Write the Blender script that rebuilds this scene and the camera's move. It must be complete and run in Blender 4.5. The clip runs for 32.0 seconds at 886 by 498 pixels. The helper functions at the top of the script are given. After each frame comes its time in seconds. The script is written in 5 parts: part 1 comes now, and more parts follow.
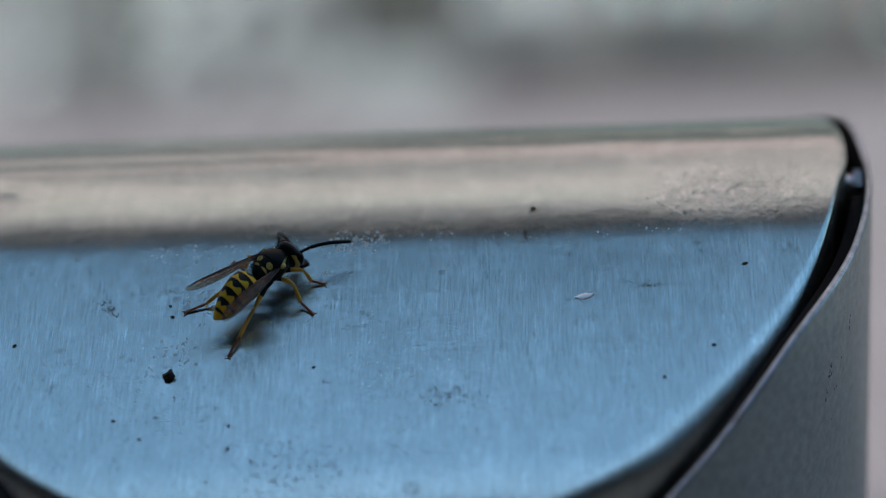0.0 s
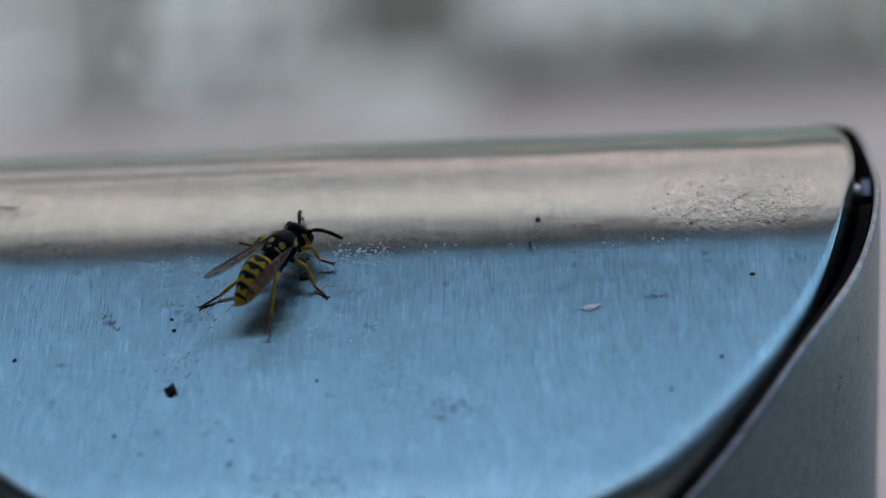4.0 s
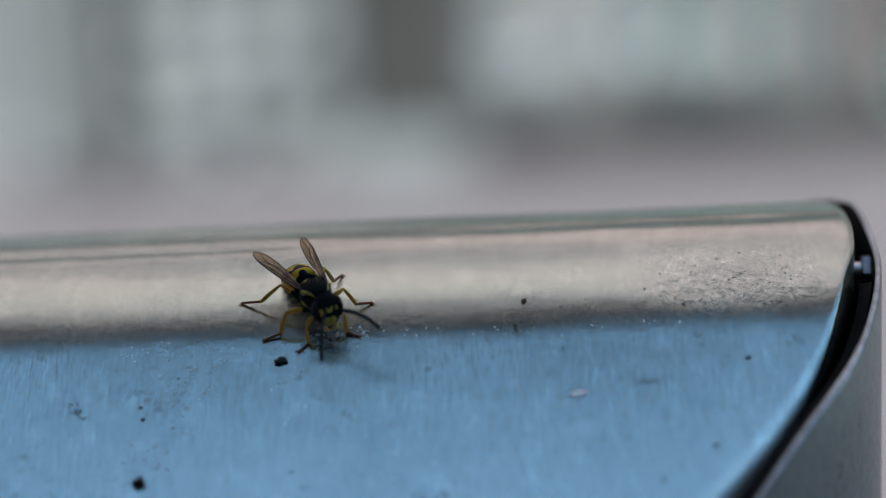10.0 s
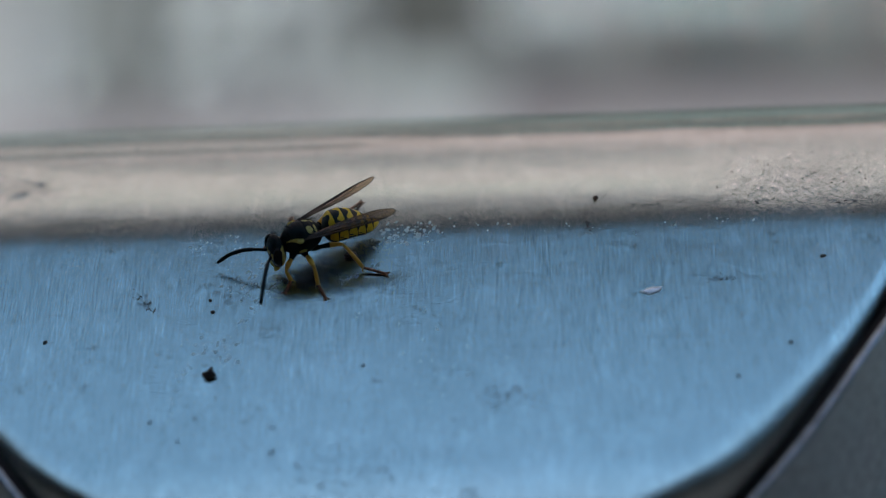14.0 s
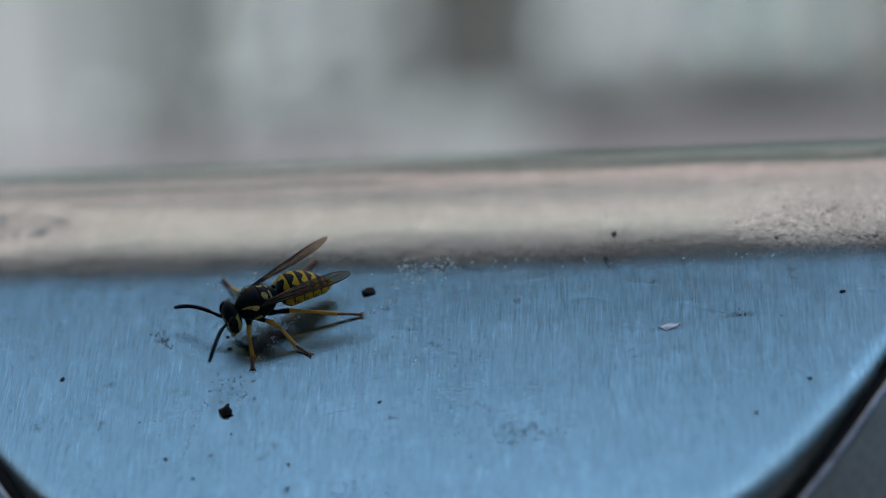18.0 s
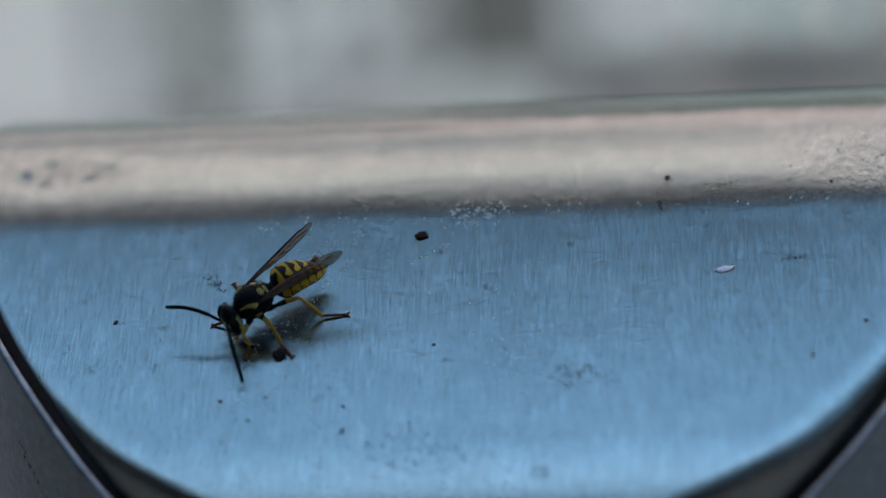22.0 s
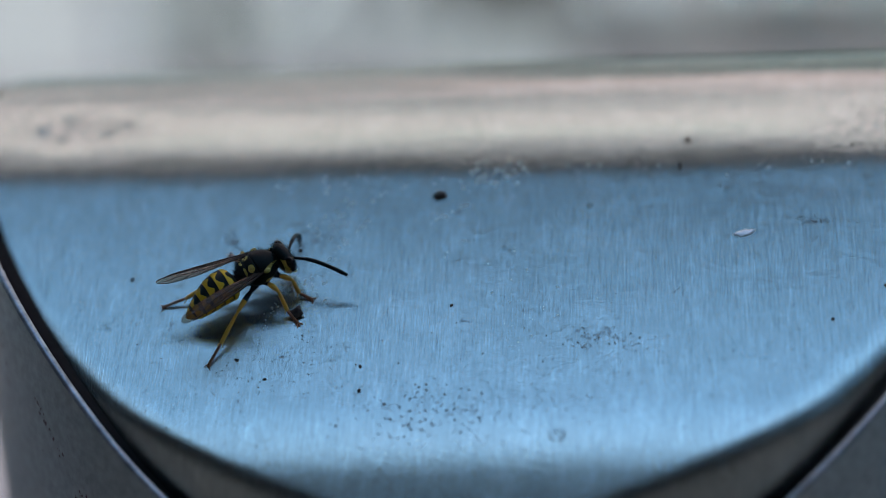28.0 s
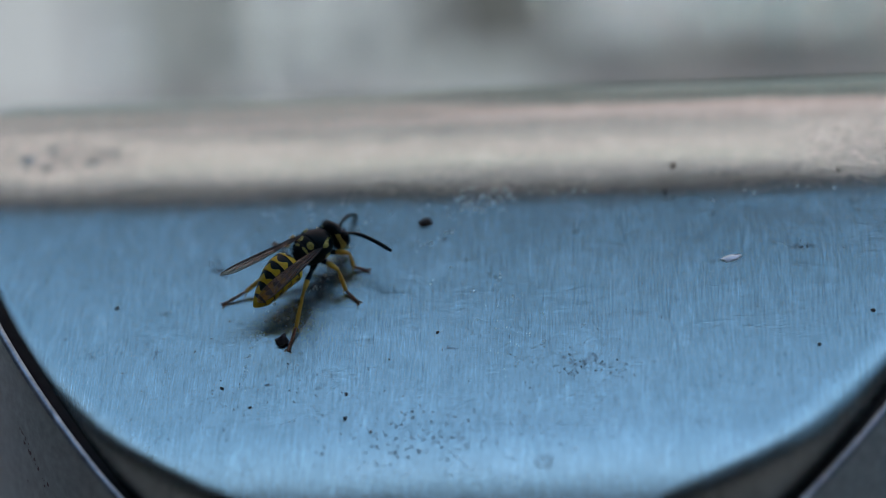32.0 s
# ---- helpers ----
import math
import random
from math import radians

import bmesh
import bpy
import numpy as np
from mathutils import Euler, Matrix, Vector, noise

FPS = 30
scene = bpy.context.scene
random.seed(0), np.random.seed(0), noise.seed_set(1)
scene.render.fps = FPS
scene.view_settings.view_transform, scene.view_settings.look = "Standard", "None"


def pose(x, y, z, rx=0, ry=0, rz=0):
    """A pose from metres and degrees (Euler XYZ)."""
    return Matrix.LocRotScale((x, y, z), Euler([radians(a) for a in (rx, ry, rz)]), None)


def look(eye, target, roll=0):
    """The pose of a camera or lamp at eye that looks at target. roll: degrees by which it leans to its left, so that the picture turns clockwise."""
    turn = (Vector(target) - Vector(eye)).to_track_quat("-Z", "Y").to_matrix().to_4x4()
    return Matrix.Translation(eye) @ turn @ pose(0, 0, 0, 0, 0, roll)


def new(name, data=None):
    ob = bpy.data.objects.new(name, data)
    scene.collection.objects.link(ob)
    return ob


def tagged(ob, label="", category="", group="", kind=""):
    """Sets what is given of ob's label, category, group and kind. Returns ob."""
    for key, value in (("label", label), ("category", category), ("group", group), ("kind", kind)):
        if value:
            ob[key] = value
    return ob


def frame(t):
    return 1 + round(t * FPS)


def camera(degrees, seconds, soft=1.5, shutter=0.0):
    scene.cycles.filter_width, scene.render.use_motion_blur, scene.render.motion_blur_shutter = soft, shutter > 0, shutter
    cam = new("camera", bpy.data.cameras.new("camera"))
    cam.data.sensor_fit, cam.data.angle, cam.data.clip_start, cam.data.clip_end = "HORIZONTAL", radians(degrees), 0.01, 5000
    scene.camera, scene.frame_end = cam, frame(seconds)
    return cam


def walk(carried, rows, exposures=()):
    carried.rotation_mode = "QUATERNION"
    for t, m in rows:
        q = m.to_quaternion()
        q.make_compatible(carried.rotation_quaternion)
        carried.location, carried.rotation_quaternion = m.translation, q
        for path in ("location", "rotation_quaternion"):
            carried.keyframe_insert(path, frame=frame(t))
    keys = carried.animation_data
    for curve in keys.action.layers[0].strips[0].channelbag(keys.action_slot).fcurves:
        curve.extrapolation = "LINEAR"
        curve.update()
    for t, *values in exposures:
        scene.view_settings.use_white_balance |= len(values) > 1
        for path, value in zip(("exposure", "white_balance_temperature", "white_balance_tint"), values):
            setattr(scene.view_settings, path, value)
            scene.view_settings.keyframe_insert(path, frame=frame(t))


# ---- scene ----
# The world is in metres; the bin and the wasp are written in millimetres, with
# the middle of the bin's mouth over the origin and z = 1000 mm above the paving.
MM = 0.001
cam = camera(22.18, 32.0, soft=0.5)
CAMERA_ROWS = [
    (0, pose(0.02808, -0.27742, 1.08127, 69.752, 2.897, 2.718)),  (0.5, pose(0.02874, -0.27652, 1.08140, 69.756, 3.003, 2.743)),
    (1, pose(0.02815, -0.27601, 1.08011, 69.914, 3.053, 2.699)),  (1.5, pose(0.02822, -0.27656, 1.08062, 69.925, 3.071, 2.623)),
    (2, pose(0.02815, -0.27650, 1.08174, 69.750, 3.120, 2.560)),  (2.5, pose(0.02803, -0.27671, 1.08137, 69.841, 3.117, 2.547)),
    (4.5, pose(0.02821, -0.27183, 1.08022, 70.127, 3.265, 3.014)),  (5, pose(0.02973, -0.26733, 1.07982, 70.480, 3.404, 3.255)),
    (5.5, pose(0.02901, -0.26342, 1.07977, 70.465, 3.437, 3.094)),  (6, pose(0.02989, -0.26199, 1.07828, 71.214, 3.469, 3.045)),
    (6.5, pose(0.03136, -0.26182, 1.08005, 71.113, 3.456, 2.894)),  (7, pose(0.03140, -0.26185, 1.08043, 71.113, 3.406, 2.696)),
    (7.5, pose(0.03185, -0.26192, 1.07949, 71.419, 3.452, 2.567)),  (8, pose(0.03138, -0.26181, 1.07999, 71.410, 3.403, 2.335)),
    (8.5, pose(0.03151, -0.26205, 1.07986, 71.551, 3.382, 2.341)),  (9, pose(0.03066, -0.26246, 1.07922, 71.511, 3.422, 2.403)),
    (9.5, pose(0.03117, -0.26255, 1.07886, 71.612, 3.570, 2.772)),  (10, pose(0.02989, -0.26281, 1.07868, 71.572, 3.426, 2.757)),
    (10.5, pose(0.02902, -0.26250, 1.07732, 71.488, 3.378, 2.735)),  (11, pose(0.02942, -0.26245, 1.07760, 71.395, 3.360, 2.621)),
    (11.5, pose(0.02977, -0.26340, 1.07727, 71.485, 3.298, 2.682)),  (12, pose(0.02840, -0.26347, 1.07736, 71.385, 3.200, 2.710)),
    (12.5, pose(0.02803, -0.26376, 1.07640, 71.501, 3.232, 2.971)),  (13, pose(0.02711, -0.26407, 1.07588, 71.336, 3.198, 3.065)),
    (13.5, pose(0.02779, -0.26339, 1.07611, 71.059, 3.161, 3.319)),  (14, pose(0.02334, -0.26309, 1.07363, 70.080, 3.035, 3.337)),
    (14.5, pose(0.02224, -0.26344, 1.07357, 70.132, 3.098, 3.680)),  (16.5, pose(0.02588, -0.26200, 1.07159, 70.867, 3.534, 4.715)),
    (17, pose(0.02713, -0.26233, 1.07236, 71.180, 3.482, 4.602)),  (17.5, pose(0.02702, -0.26248, 1.07346, 71.069, 3.536, 4.512)),
    (18, pose(0.02706, -0.26226, 1.07298, 71.115, 3.557, 4.530)),  (18.5, pose(0.02557, -0.26302, 1.07140, 71.450, 3.464, 4.339)),
    (19, pose(0.02456, -0.26324, 1.07164, 71.126, 3.544, 4.497)),  (19.5, pose(0.02509, -0.26298, 1.07214, 71.009, 3.663, 4.599)),
    (20, pose(0.02523, -0.26296, 1.07214, 70.988, 3.688, 4.623)),  (20.5, pose(0.02356, -0.26315, 1.06979, 70.836, 3.703, 4.717)),
    (21, pose(0.02410, -0.26313, 1.07105, 70.671, 3.612, 4.724)),  (21.5, pose(0.02350, -0.26299, 1.07104, 70.684, 3.599, 4.649)),
    (22, pose(0.02314, -0.26336, 1.06914, 70.636, 3.741, 5.002)),  (22.5, pose(0.02213, -0.26376, 1.06796, 70.574, 3.731, 5.130)),
    (23, pose(0.02113, -0.26396, 1.06719, 70.291, 3.697, 5.250)),  (23.5, pose(0.02050, -0.26499, 1.06588, 69.390, 3.786, 5.728)),
    (24, pose(0.01778, -0.26488, 1.06528, 69.496, 3.366, 5.273)),  (24.5, pose(0.02026, -0.26462, 1.06512, 69.430, 3.541, 5.715)),
    (26.5, pose(0.01828, -0.26395, 1.06484, 68.533, 3.323, 6.123)),  (27, pose(0.01952, -0.26367, 1.06546, 68.900, 3.433, 6.198)),
    (27.5, pose(0.02159, -0.26303, 1.06806, 69.219, 3.380, 5.923)),  (28, pose(0.02206, -0.26215, 1.06917, 69.563, 3.263, 5.435)),
    (28.5, pose(0.02164, -0.26258, 1.06873, 69.696, 3.317, 5.441)),  (29, pose(0.02177, -0.26214, 1.06833, 69.817, 3.270, 5.324)),
    (29.5, pose(0.02077, -0.26329, 1.06822, 69.988, 3.211, 5.082)),  (30, pose(0.02034, -0.26318, 1.06795, 70.038, 3.180, 5.032)),
    (30.5, pose(0.02142, -0.26258, 1.06768, 70.300, 3.298, 5.127)),  (31, pose(0.02190, -0.26275, 1.06825, 70.357, 3.341, 5.112)),
    (31.5, pose(0.02153, -0.26183, 1.06868, 70.300, 3.342, 5.044)),  (32, pose(0.02195, -0.26174, 1.06869, 70.291, 3.401, 4.986)),
]
walk(cam, CAMERA_ROWS, [
    (0.0, 1.14, 6600, -4), (9.0, 1.18, 6600, -4), (17.0, 1.14, 6550, -4), (22.0, 1.20, 6450, -4), (23.0, 1.20, 6350, -4), (24.5, 1.57, 6380, -4),
    (27.0, 1.64, 6360, -4), (28.0, 1.46, 6400, -4), (30.0, 1.33, 6450, -4), (32.0, 1.27, 6450, -4)])
cam.data.dof.use_dof = True
cam.data.dof.focus_distance = 0.25
cam.data.dof.aperture_fstop = 7.2
cam.data.dof.aperture_blades = 0

# ---- light ----
world = bpy.data.worlds.new("sky")
scene.world = world
world.use_nodes = True
wn = world.node_tree.nodes
sky = wn.new("ShaderNodeTexSky")
sky.sky_type = 'NISHITA'
sky.sun_disc = False
sky.sun_elevation = radians(55)
sky.sun_rotation = radians(188)
sky.air_density, sky.dust_density, sky.ozone_density = 1.0, 0.6, 3.7
wn["Background"].inputs["Strength"].default_value = 0.15
world.node_tree.links.new(sky.outputs[0], wn["Background"].inputs["Color"])
sun = new("sun", bpy.data.lights.new("sun", 'SUN'))
sun.data.energy, sun.data.angle, sun.data.color = 2.75, radians(0.6), (1.0, 0.95, 0.88)
sun.matrix_world = look((-0.80, -5.68, 8.19), (0, 0, 0))


# ---- materials ----
def shader(name, color=(0.5, 0.5, 0.5), rough=0.5, metal=0.0, spec=0.5):
    m = bpy.data.materials.new(name)
    m.use_nodes = True
    b = m.node_tree.nodes["Principled BSDF"]
    b.inputs["Base Color"].default_value = (*color, 1)
    b.inputs["Roughness"].default_value = rough
    b.inputs["Metallic"].default_value = metal
    b.inputs["Specular IOR Level"].default_value = spec
    return m, m.node_tree.nodes, m.node_tree.links, b


def coords(nt, scale=(1, 1, 1), kind="Object", loc=(0, 0, 0)):
    tc = nt.nodes.new("ShaderNodeTexCoord")
    mp = nt.nodes.new("ShaderNodeMapping")
    mp.inputs["Scale"].default_value = scale
    mp.inputs["Location"].default_value = loc
    nt.links.new(tc.outputs[kind], mp.inputs["Vector"])
    return mp.outputs["Vector"]


def noise_tex(nt, vec, scale, detail=4.0, rough=0.6):
    n = nt.nodes.new("ShaderNodeTexNoise")
    n.inputs["Scale"].default_value = scale
    n.inputs["Detail"].default_value = detail
    n.inputs["Roughness"].default_value = rough
    nt.links.new(vec, n.inputs["Vector"])
    return n.outputs["Fac"]


def ramp(nt, fac, stops):
    r = nt.nodes.new("ShaderNodeValToRGB")
    e = r.color_ramp.elements
    while len(e) < len(stops):
        e.new(0.5)
    for el, (p, c) in zip(e, stops):
        el.position = p
        el.color = (*c, 1) if len(c) == 3 else c
    nt.links.new(fac, r.inputs["Fac"])
    return r.outputs["Color"]


def mixed(nt, fac, a, b, mode='MIX'):
    m = nt.nodes.new("ShaderNodeMix")
    m.data_type, m.blend_type = 'RGBA', mode
    for sock, val in ((m.inputs[0], fac), (m.inputs[6], a), (m.inputs[7], b)):
        if isinstance(val, bpy.types.NodeSocket):
            nt.links.new(val, sock)
        elif isinstance(val, tuple):
            sock.default_value = (*val, 1)
        else:
            sock.default_value = val
    return m.outputs[2]


def bumped(nt, b, height, strength, dist, prior=None):
    n = nt.nodes.new("ShaderNodeBump")
    n.inputs["Strength"].default_value = strength
    n.inputs["Distance"].default_value = dist
    nt.links.new(height, n.inputs["Height"])
    if prior:
        nt.links.new(prior, n.inputs["Normal"])
    nt.links.new(n.outputs[0], b.inputs["Normal"])
    return n.outputs[0]


def mottled(name, c1, c2, scale, rough=0.6, metal=0.0, bump=0.2, dist=0.0005, fine=None, spec=0.5):
    """Two-scale colour variation with a fine relief."""
    m, nodes, links, b = shader(name, c1, rough, metal, spec)
    nt = m.node_tree
    v = coords(nt)
    big = noise_tex(nt, v, scale, 5)
    small = noise_tex(nt, v, fine or scale * 9, 3)
    col = mixed(nt, ramp(nt, big, [(0.35, (0, 0, 0)), (0.65, (1, 1, 1))]), c1, c2)
    grain = ramp(nt, small, [(0.3, (0.78, 0.78, 0.78)), (0.7, (1.1, 1.1, 1.1))])
    links.new(mixed(nt, 1.0, col, grain, 'MULTIPLY'), b.inputs["Base Color"])
    bumped(nt, b, small, bump, dist)
    return m


# places and half widths of dried smears on the lid, in millimetres
SMEARS = [(12, -40, 6.5, 2.0), (35.8, -27.2, 4.0, 1.1), (-28.8, -28.2, 3.0, 1.6), (-1.5, -48.2, 4.5, 2.6), (8.0, -50.6, 1.6, 1.1), (-2.5, -38.2, 2.0, 0.8),
          (-18.8, -27.6, 5.0, 3.0), (1.6, -20.4, 3.2, 1.7), (-3.4, -25.4, 2.2, 1.3), (4.0, -44.0, 2.2, 0.9), (24.0, -47.0, 3.0, 1.2), (-34.0, -38.0, 2.5, 1.2), (21.2, -20.0, 0.8, 2.0)]


def brushed_steel(name="brushed_steel"):
    """Brushed stainless sheet; the brushing runs down the slope, with stains, scratches and worn spots."""
    m, nodes, links, b = shader(name, (0.56, 0.57, 0.58), 0.3, 1.0)
    nt = m.node_tree
    fine = noise_tex(nt, coords(nt, (12000, 330, 330)), 1.0, 3, 0.7)
    mid = noise_tex(nt, coords(nt, (4200, 210, 210), loc=(3, 7, 1)), 1.0, 3, 0.6)
    pits = noise_tex(nt, coords(nt, (1, 0.6, 0.6), loc=(0.1, 0.5, 0)), 3800, 3, 0.7)
    cloud = noise_tex(nt, coords(nt, (1, 1, 1)), 55, 4, 0.6)
    fleck = noise_tex(nt, coords(nt, (1, 1, 1), loc=(0.3, 0.1, 0)), 620, 4, 0.7)
    smear = noise_tex(nt, coords(nt, (1, 1, 1), loc=(0.8, 0.3, 0)), 160, 5, 0.65)
    spots = ramp(nt, mixed(nt, 0.35, fleck, smear), [(0.60, (1, 1, 1)), (0.67, (0.72, 0.70, 0.67))])
    base = mixed(nt, ramp(nt, cloud, [(0.35, (0, 0, 0)), (0.7, (1, 1, 1))]), (0.47, 0.56, 0.515), (0.555, 0.645, 0.595))
    # the worn, pitted ridge has lost its brushing
    sep = nodes.new("ShaderNodeSeparateXYZ")
    links.new(coords(nt), sep.inputs[0])
    worn = nodes.new("ShaderNodeMapRange")
    worn.inputs["From Min"].default_value, worn.inputs["From Max"].default_value = -0.0225, -0.0185
    worn.inputs["To Max"].default_value = 1.0
    links.new(sep.outputs[1], worn.inputs["Value"])
    fade = nodes.new("ShaderNodeMapRange")
    fade.inputs["To Min"].default_value, fade.inputs["To Max"].default_value = 1.0, 0.3
    links.new(worn.outputs[0], fade.inputs["Value"])
    base = mixed(nt, fade.outputs[0], base, ramp(nt, fine, [(0.32, (0.72, 0.73, 0.735)), (0.45, (0.97, 0.97, 0.97)), (0.58, (1.02, 1.02, 1.02)), (0.70, (1.36, 1.36, 1.36))]), 'MULTIPLY')
    base = mixed(nt, 1.0, base, ramp(nt, mid, [(0.3, (0.92, 0.92, 0.92)), (0.7, (1.06, 1.06, 1.06))]), 'MULTIPLY')
    base = mixed(nt, 1.0, base, ramp(nt, pits, [(0.29, (0.5, 0.5, 0.5)), (0.35, (1, 1, 1)), (0.66, (1, 1, 1)), (0.73, (1.5, 1.5, 1.5))]), 'MULTIPLY')
    base = mixed(nt, 1.0, base, spots, 'MULTIPLY')
    # the ridge's colour is also turned down, to dim its bright reflection
    base = mixed(nt, worn.outputs[0], base, mixed(nt, 1.0, base, (0.83, 0.825, 0.815), 'MULTIPLY'))
    # pits with dirt in them, in loose clusters
    speck = ramp(nt, noise_tex(nt, coords(nt, (1, 0.75, 0.75), loc=(0.5, 0.2, 0)), 2300, 2, 0.5), [(0.28, (1, 1, 1)), (0.345, (0, 0, 0))])
    group = ramp(nt, noise_tex(nt, coords(nt, loc=(0.25, 0.85, 0)), 190, 3, 0.6), [(0.46, (0, 0, 0)), (0.62, (1, 1, 1))])
    near = nodes.new("ShaderNodeMapRange")
    near.inputs["From Min"].default_value, near.inputs["From Max"].default_value = -0.030, -0.043
    near.inputs["To Min"].default_value = 0.12
    links.new(sep.outputs[1], near.inputs["Value"])
    soiled = mixed(nt, 1.0, mixed(nt, 1.0, speck, group, 'MULTIPLY'), near.outputs[0], 'MULTIPLY')
    base = mixed(nt, soiled, base, (0.12, 0.125, 0.12))
    grit = noise_tex(nt, coords(nt, (1, 0.7, 0.7), loc=(0.9, 0.4, 0)), 6000, 2, 0.6)
    base = mixed(nt, 1.0, base, ramp(nt, grit, [(0.28, (0.92, 0.92, 0.92)), (0.5, (1, 1, 1)), (0.72, (1.09, 1.09, 1.09))]), 'MULTIPLY')
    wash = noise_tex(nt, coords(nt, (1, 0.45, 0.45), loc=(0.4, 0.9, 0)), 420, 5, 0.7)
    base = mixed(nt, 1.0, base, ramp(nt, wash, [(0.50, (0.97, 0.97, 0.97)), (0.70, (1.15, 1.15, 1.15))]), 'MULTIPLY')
    # pale dried film in flecks, thickened towards the front to paint brighter reflection
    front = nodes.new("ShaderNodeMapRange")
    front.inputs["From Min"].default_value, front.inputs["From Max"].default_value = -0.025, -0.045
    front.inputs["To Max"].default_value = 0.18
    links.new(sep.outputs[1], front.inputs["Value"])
    stop = nodes.new("ShaderNodeMapRange")      # held back on the lip, which paints it darker
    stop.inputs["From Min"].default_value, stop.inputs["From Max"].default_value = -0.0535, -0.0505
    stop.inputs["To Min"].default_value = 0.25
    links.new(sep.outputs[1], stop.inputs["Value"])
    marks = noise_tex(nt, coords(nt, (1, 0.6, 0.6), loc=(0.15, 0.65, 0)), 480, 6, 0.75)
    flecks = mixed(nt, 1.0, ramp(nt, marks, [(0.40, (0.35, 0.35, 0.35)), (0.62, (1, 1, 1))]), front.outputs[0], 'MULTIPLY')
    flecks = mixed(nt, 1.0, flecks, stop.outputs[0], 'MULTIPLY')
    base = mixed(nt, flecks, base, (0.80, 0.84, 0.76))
    # dried brownish smears with broken outlines
    film = nodes.new("ShaderNodeMath")
    film.operation = 'MAXIMUM'
    film.inputs[0].default_value = film.inputs[1].default_value = 0.0
    veil = film.outputs[0]
    for x, y, rx, ry in SMEARS:
        g = nodes.new("ShaderNodeTexGradient")
        g.gradient_type = 'SPHERICAL'
        links.new(coords(nt, (1 / (rx * MM), 1 / (ry * MM), 0), loc=(-x / rx, -y / ry, 0)), g.inputs[0])
        mx = nodes.new("ShaderNodeMath")
        mx.operation = 'MAXIMUM'
        links.new(veil, mx.inputs[0])
        links.new(g.outputs["Fac"], mx.inputs[1])
        veil = mx.outputs[0]
    add = nodes.new("ShaderNodeMath")
    add.operation = 'MULTIPLY_ADD'
    links.new(veil, add.inputs[0])
    add.inputs[1].default_value = 0.26
    links.new(noise_tex(nt, coords(nt, loc=(0.7, 0.2, 0)), 1000, 5, 0.7), add.inputs[2])
    # two battered patches at the ends of the ridge, with dark chips and bare bright nicks
    both = []
    for x, y, rx, ry in ((46, -13.2, 15, 7), (-50, -11, 12, 6)):
        g = nodes.new("ShaderNodeTexGradient")
        g.gradient_type = 'SPHERICAL'
        links.new(coords(nt, (1 / (rx * MM), 1 / (ry * MM), 0), loc=(-x / rx, -y / ry, 0)), g.inputs[0])
        both.append(g.outputs["Fac"])
    either = nodes.new("ShaderNodeMath")
    either.operation = 'MAXIMUM'
    links.new(both[0], either.inputs[0])
    links.new(both[1], either.inputs[1])
    chip = noise_tex(nt, coords(nt, (1.2, 0.9, 0.9), loc=(0.35, 0.15, 0)), 1300, 3, 0.6)
    zone = ramp(nt, either.outputs[0], [(0.05, (0, 0, 0)), (0.45, (1, 1, 1))])
    base = mixed(nt, mixed(nt, 1.0, ramp(nt, chip, [(0.62, (0, 0, 0)), (0.67, (0.75, 0.75, 0.75))]), zone, 'MULTIPLY'), base, (0.13, 0.13, 0.125))
    base = mixed(nt, mixed(nt, 1.0, ramp(nt, chip, [(0.33, (0.7, 0.7, 0.7)), (0.39, (0, 0, 0))]), zone, 'MULTIPLY'), base, (0.86, 0.85, 0.82))
    dirt = ramp(nt, add.outputs[0], [(0.70, (0, 0, 0)), (0.80, (0.6, 0.6, 0.6))])
    links.new(mixed(nt, dirt, base, (0.16, 0.15, 0.135)), b.inputs["Base Color"])
    rough = nt.nodes.new("ShaderNodeMapRange")
    rough.inputs["To Min"].default_value, rough.inputs["To Max"].default_value = 0.16, 0.22
    links.new(cloud, rough.inputs["Value"])
    dull = nodes.new("ShaderNodeMath")
    dull.operation = 'MULTIPLY_ADD'
    links.new(worn.outputs[0], dull.inputs[0])
    dull.inputs[1].default_value = 0.03
    links.new(rough.outputs[0], dull.inputs[2])
    links.new(dull.outputs[0], b.inputs["Roughness"])
    # brushing down the slope spreads reflections along the ridge
    tan = nodes.new("ShaderNodeTangent")
    tan.direction_type, tan.uv_map = 'UV_MAP', "brush"
    links.new(tan.outputs[0], b.inputs["Tangent"])
    b.inputs["Anisotropic"].default_value = 0.9
    dents = noise_tex(nt, coords(nt, (1.3, 0.6, 0.6), loc=(0.2, 0.7, 0)), 1100, 4, 0.65)
    patch = ramp(nt, noise_tex(nt, coords(nt, (0.6, 1, 1), loc=(0.06, 0.02, 0)), 60, 2, 0.5), [(0.42, (0.3, 0.3, 0.3)), (0.62, (1, 1, 1))])
    level = nodes.new("ShaderNodeMath")
    level.operation = 'SUBTRACT'
    links.new(dents, level.inputs[0])
    level.inputs[1].default_value = 0.5
    depth = nodes.new("ShaderNodeMath")
    depth.operation = 'MULTIPLY'
    links.new(mixed(nt, 1.0, patch, worn.outputs[0], 'MULTIPLY'), depth.inputs[0])
    links.new(level.outputs[0], depth.inputs[1])
    relief = depth.outputs[0]
    n1 = bumped(nt, b, fine, 0.5, 0.00006)
    n2 = bumped(nt, b, mid, 0.14, 0.00008, n1)
    n3 = bumped(nt, b, smear, 0.16, 0.00014, n2)
    n4 = bumped(nt, b, fleck, 0.16, 0.00008, n3)
    n5 = bumped(nt, b, relief, 0.45, 0.0001, n4)
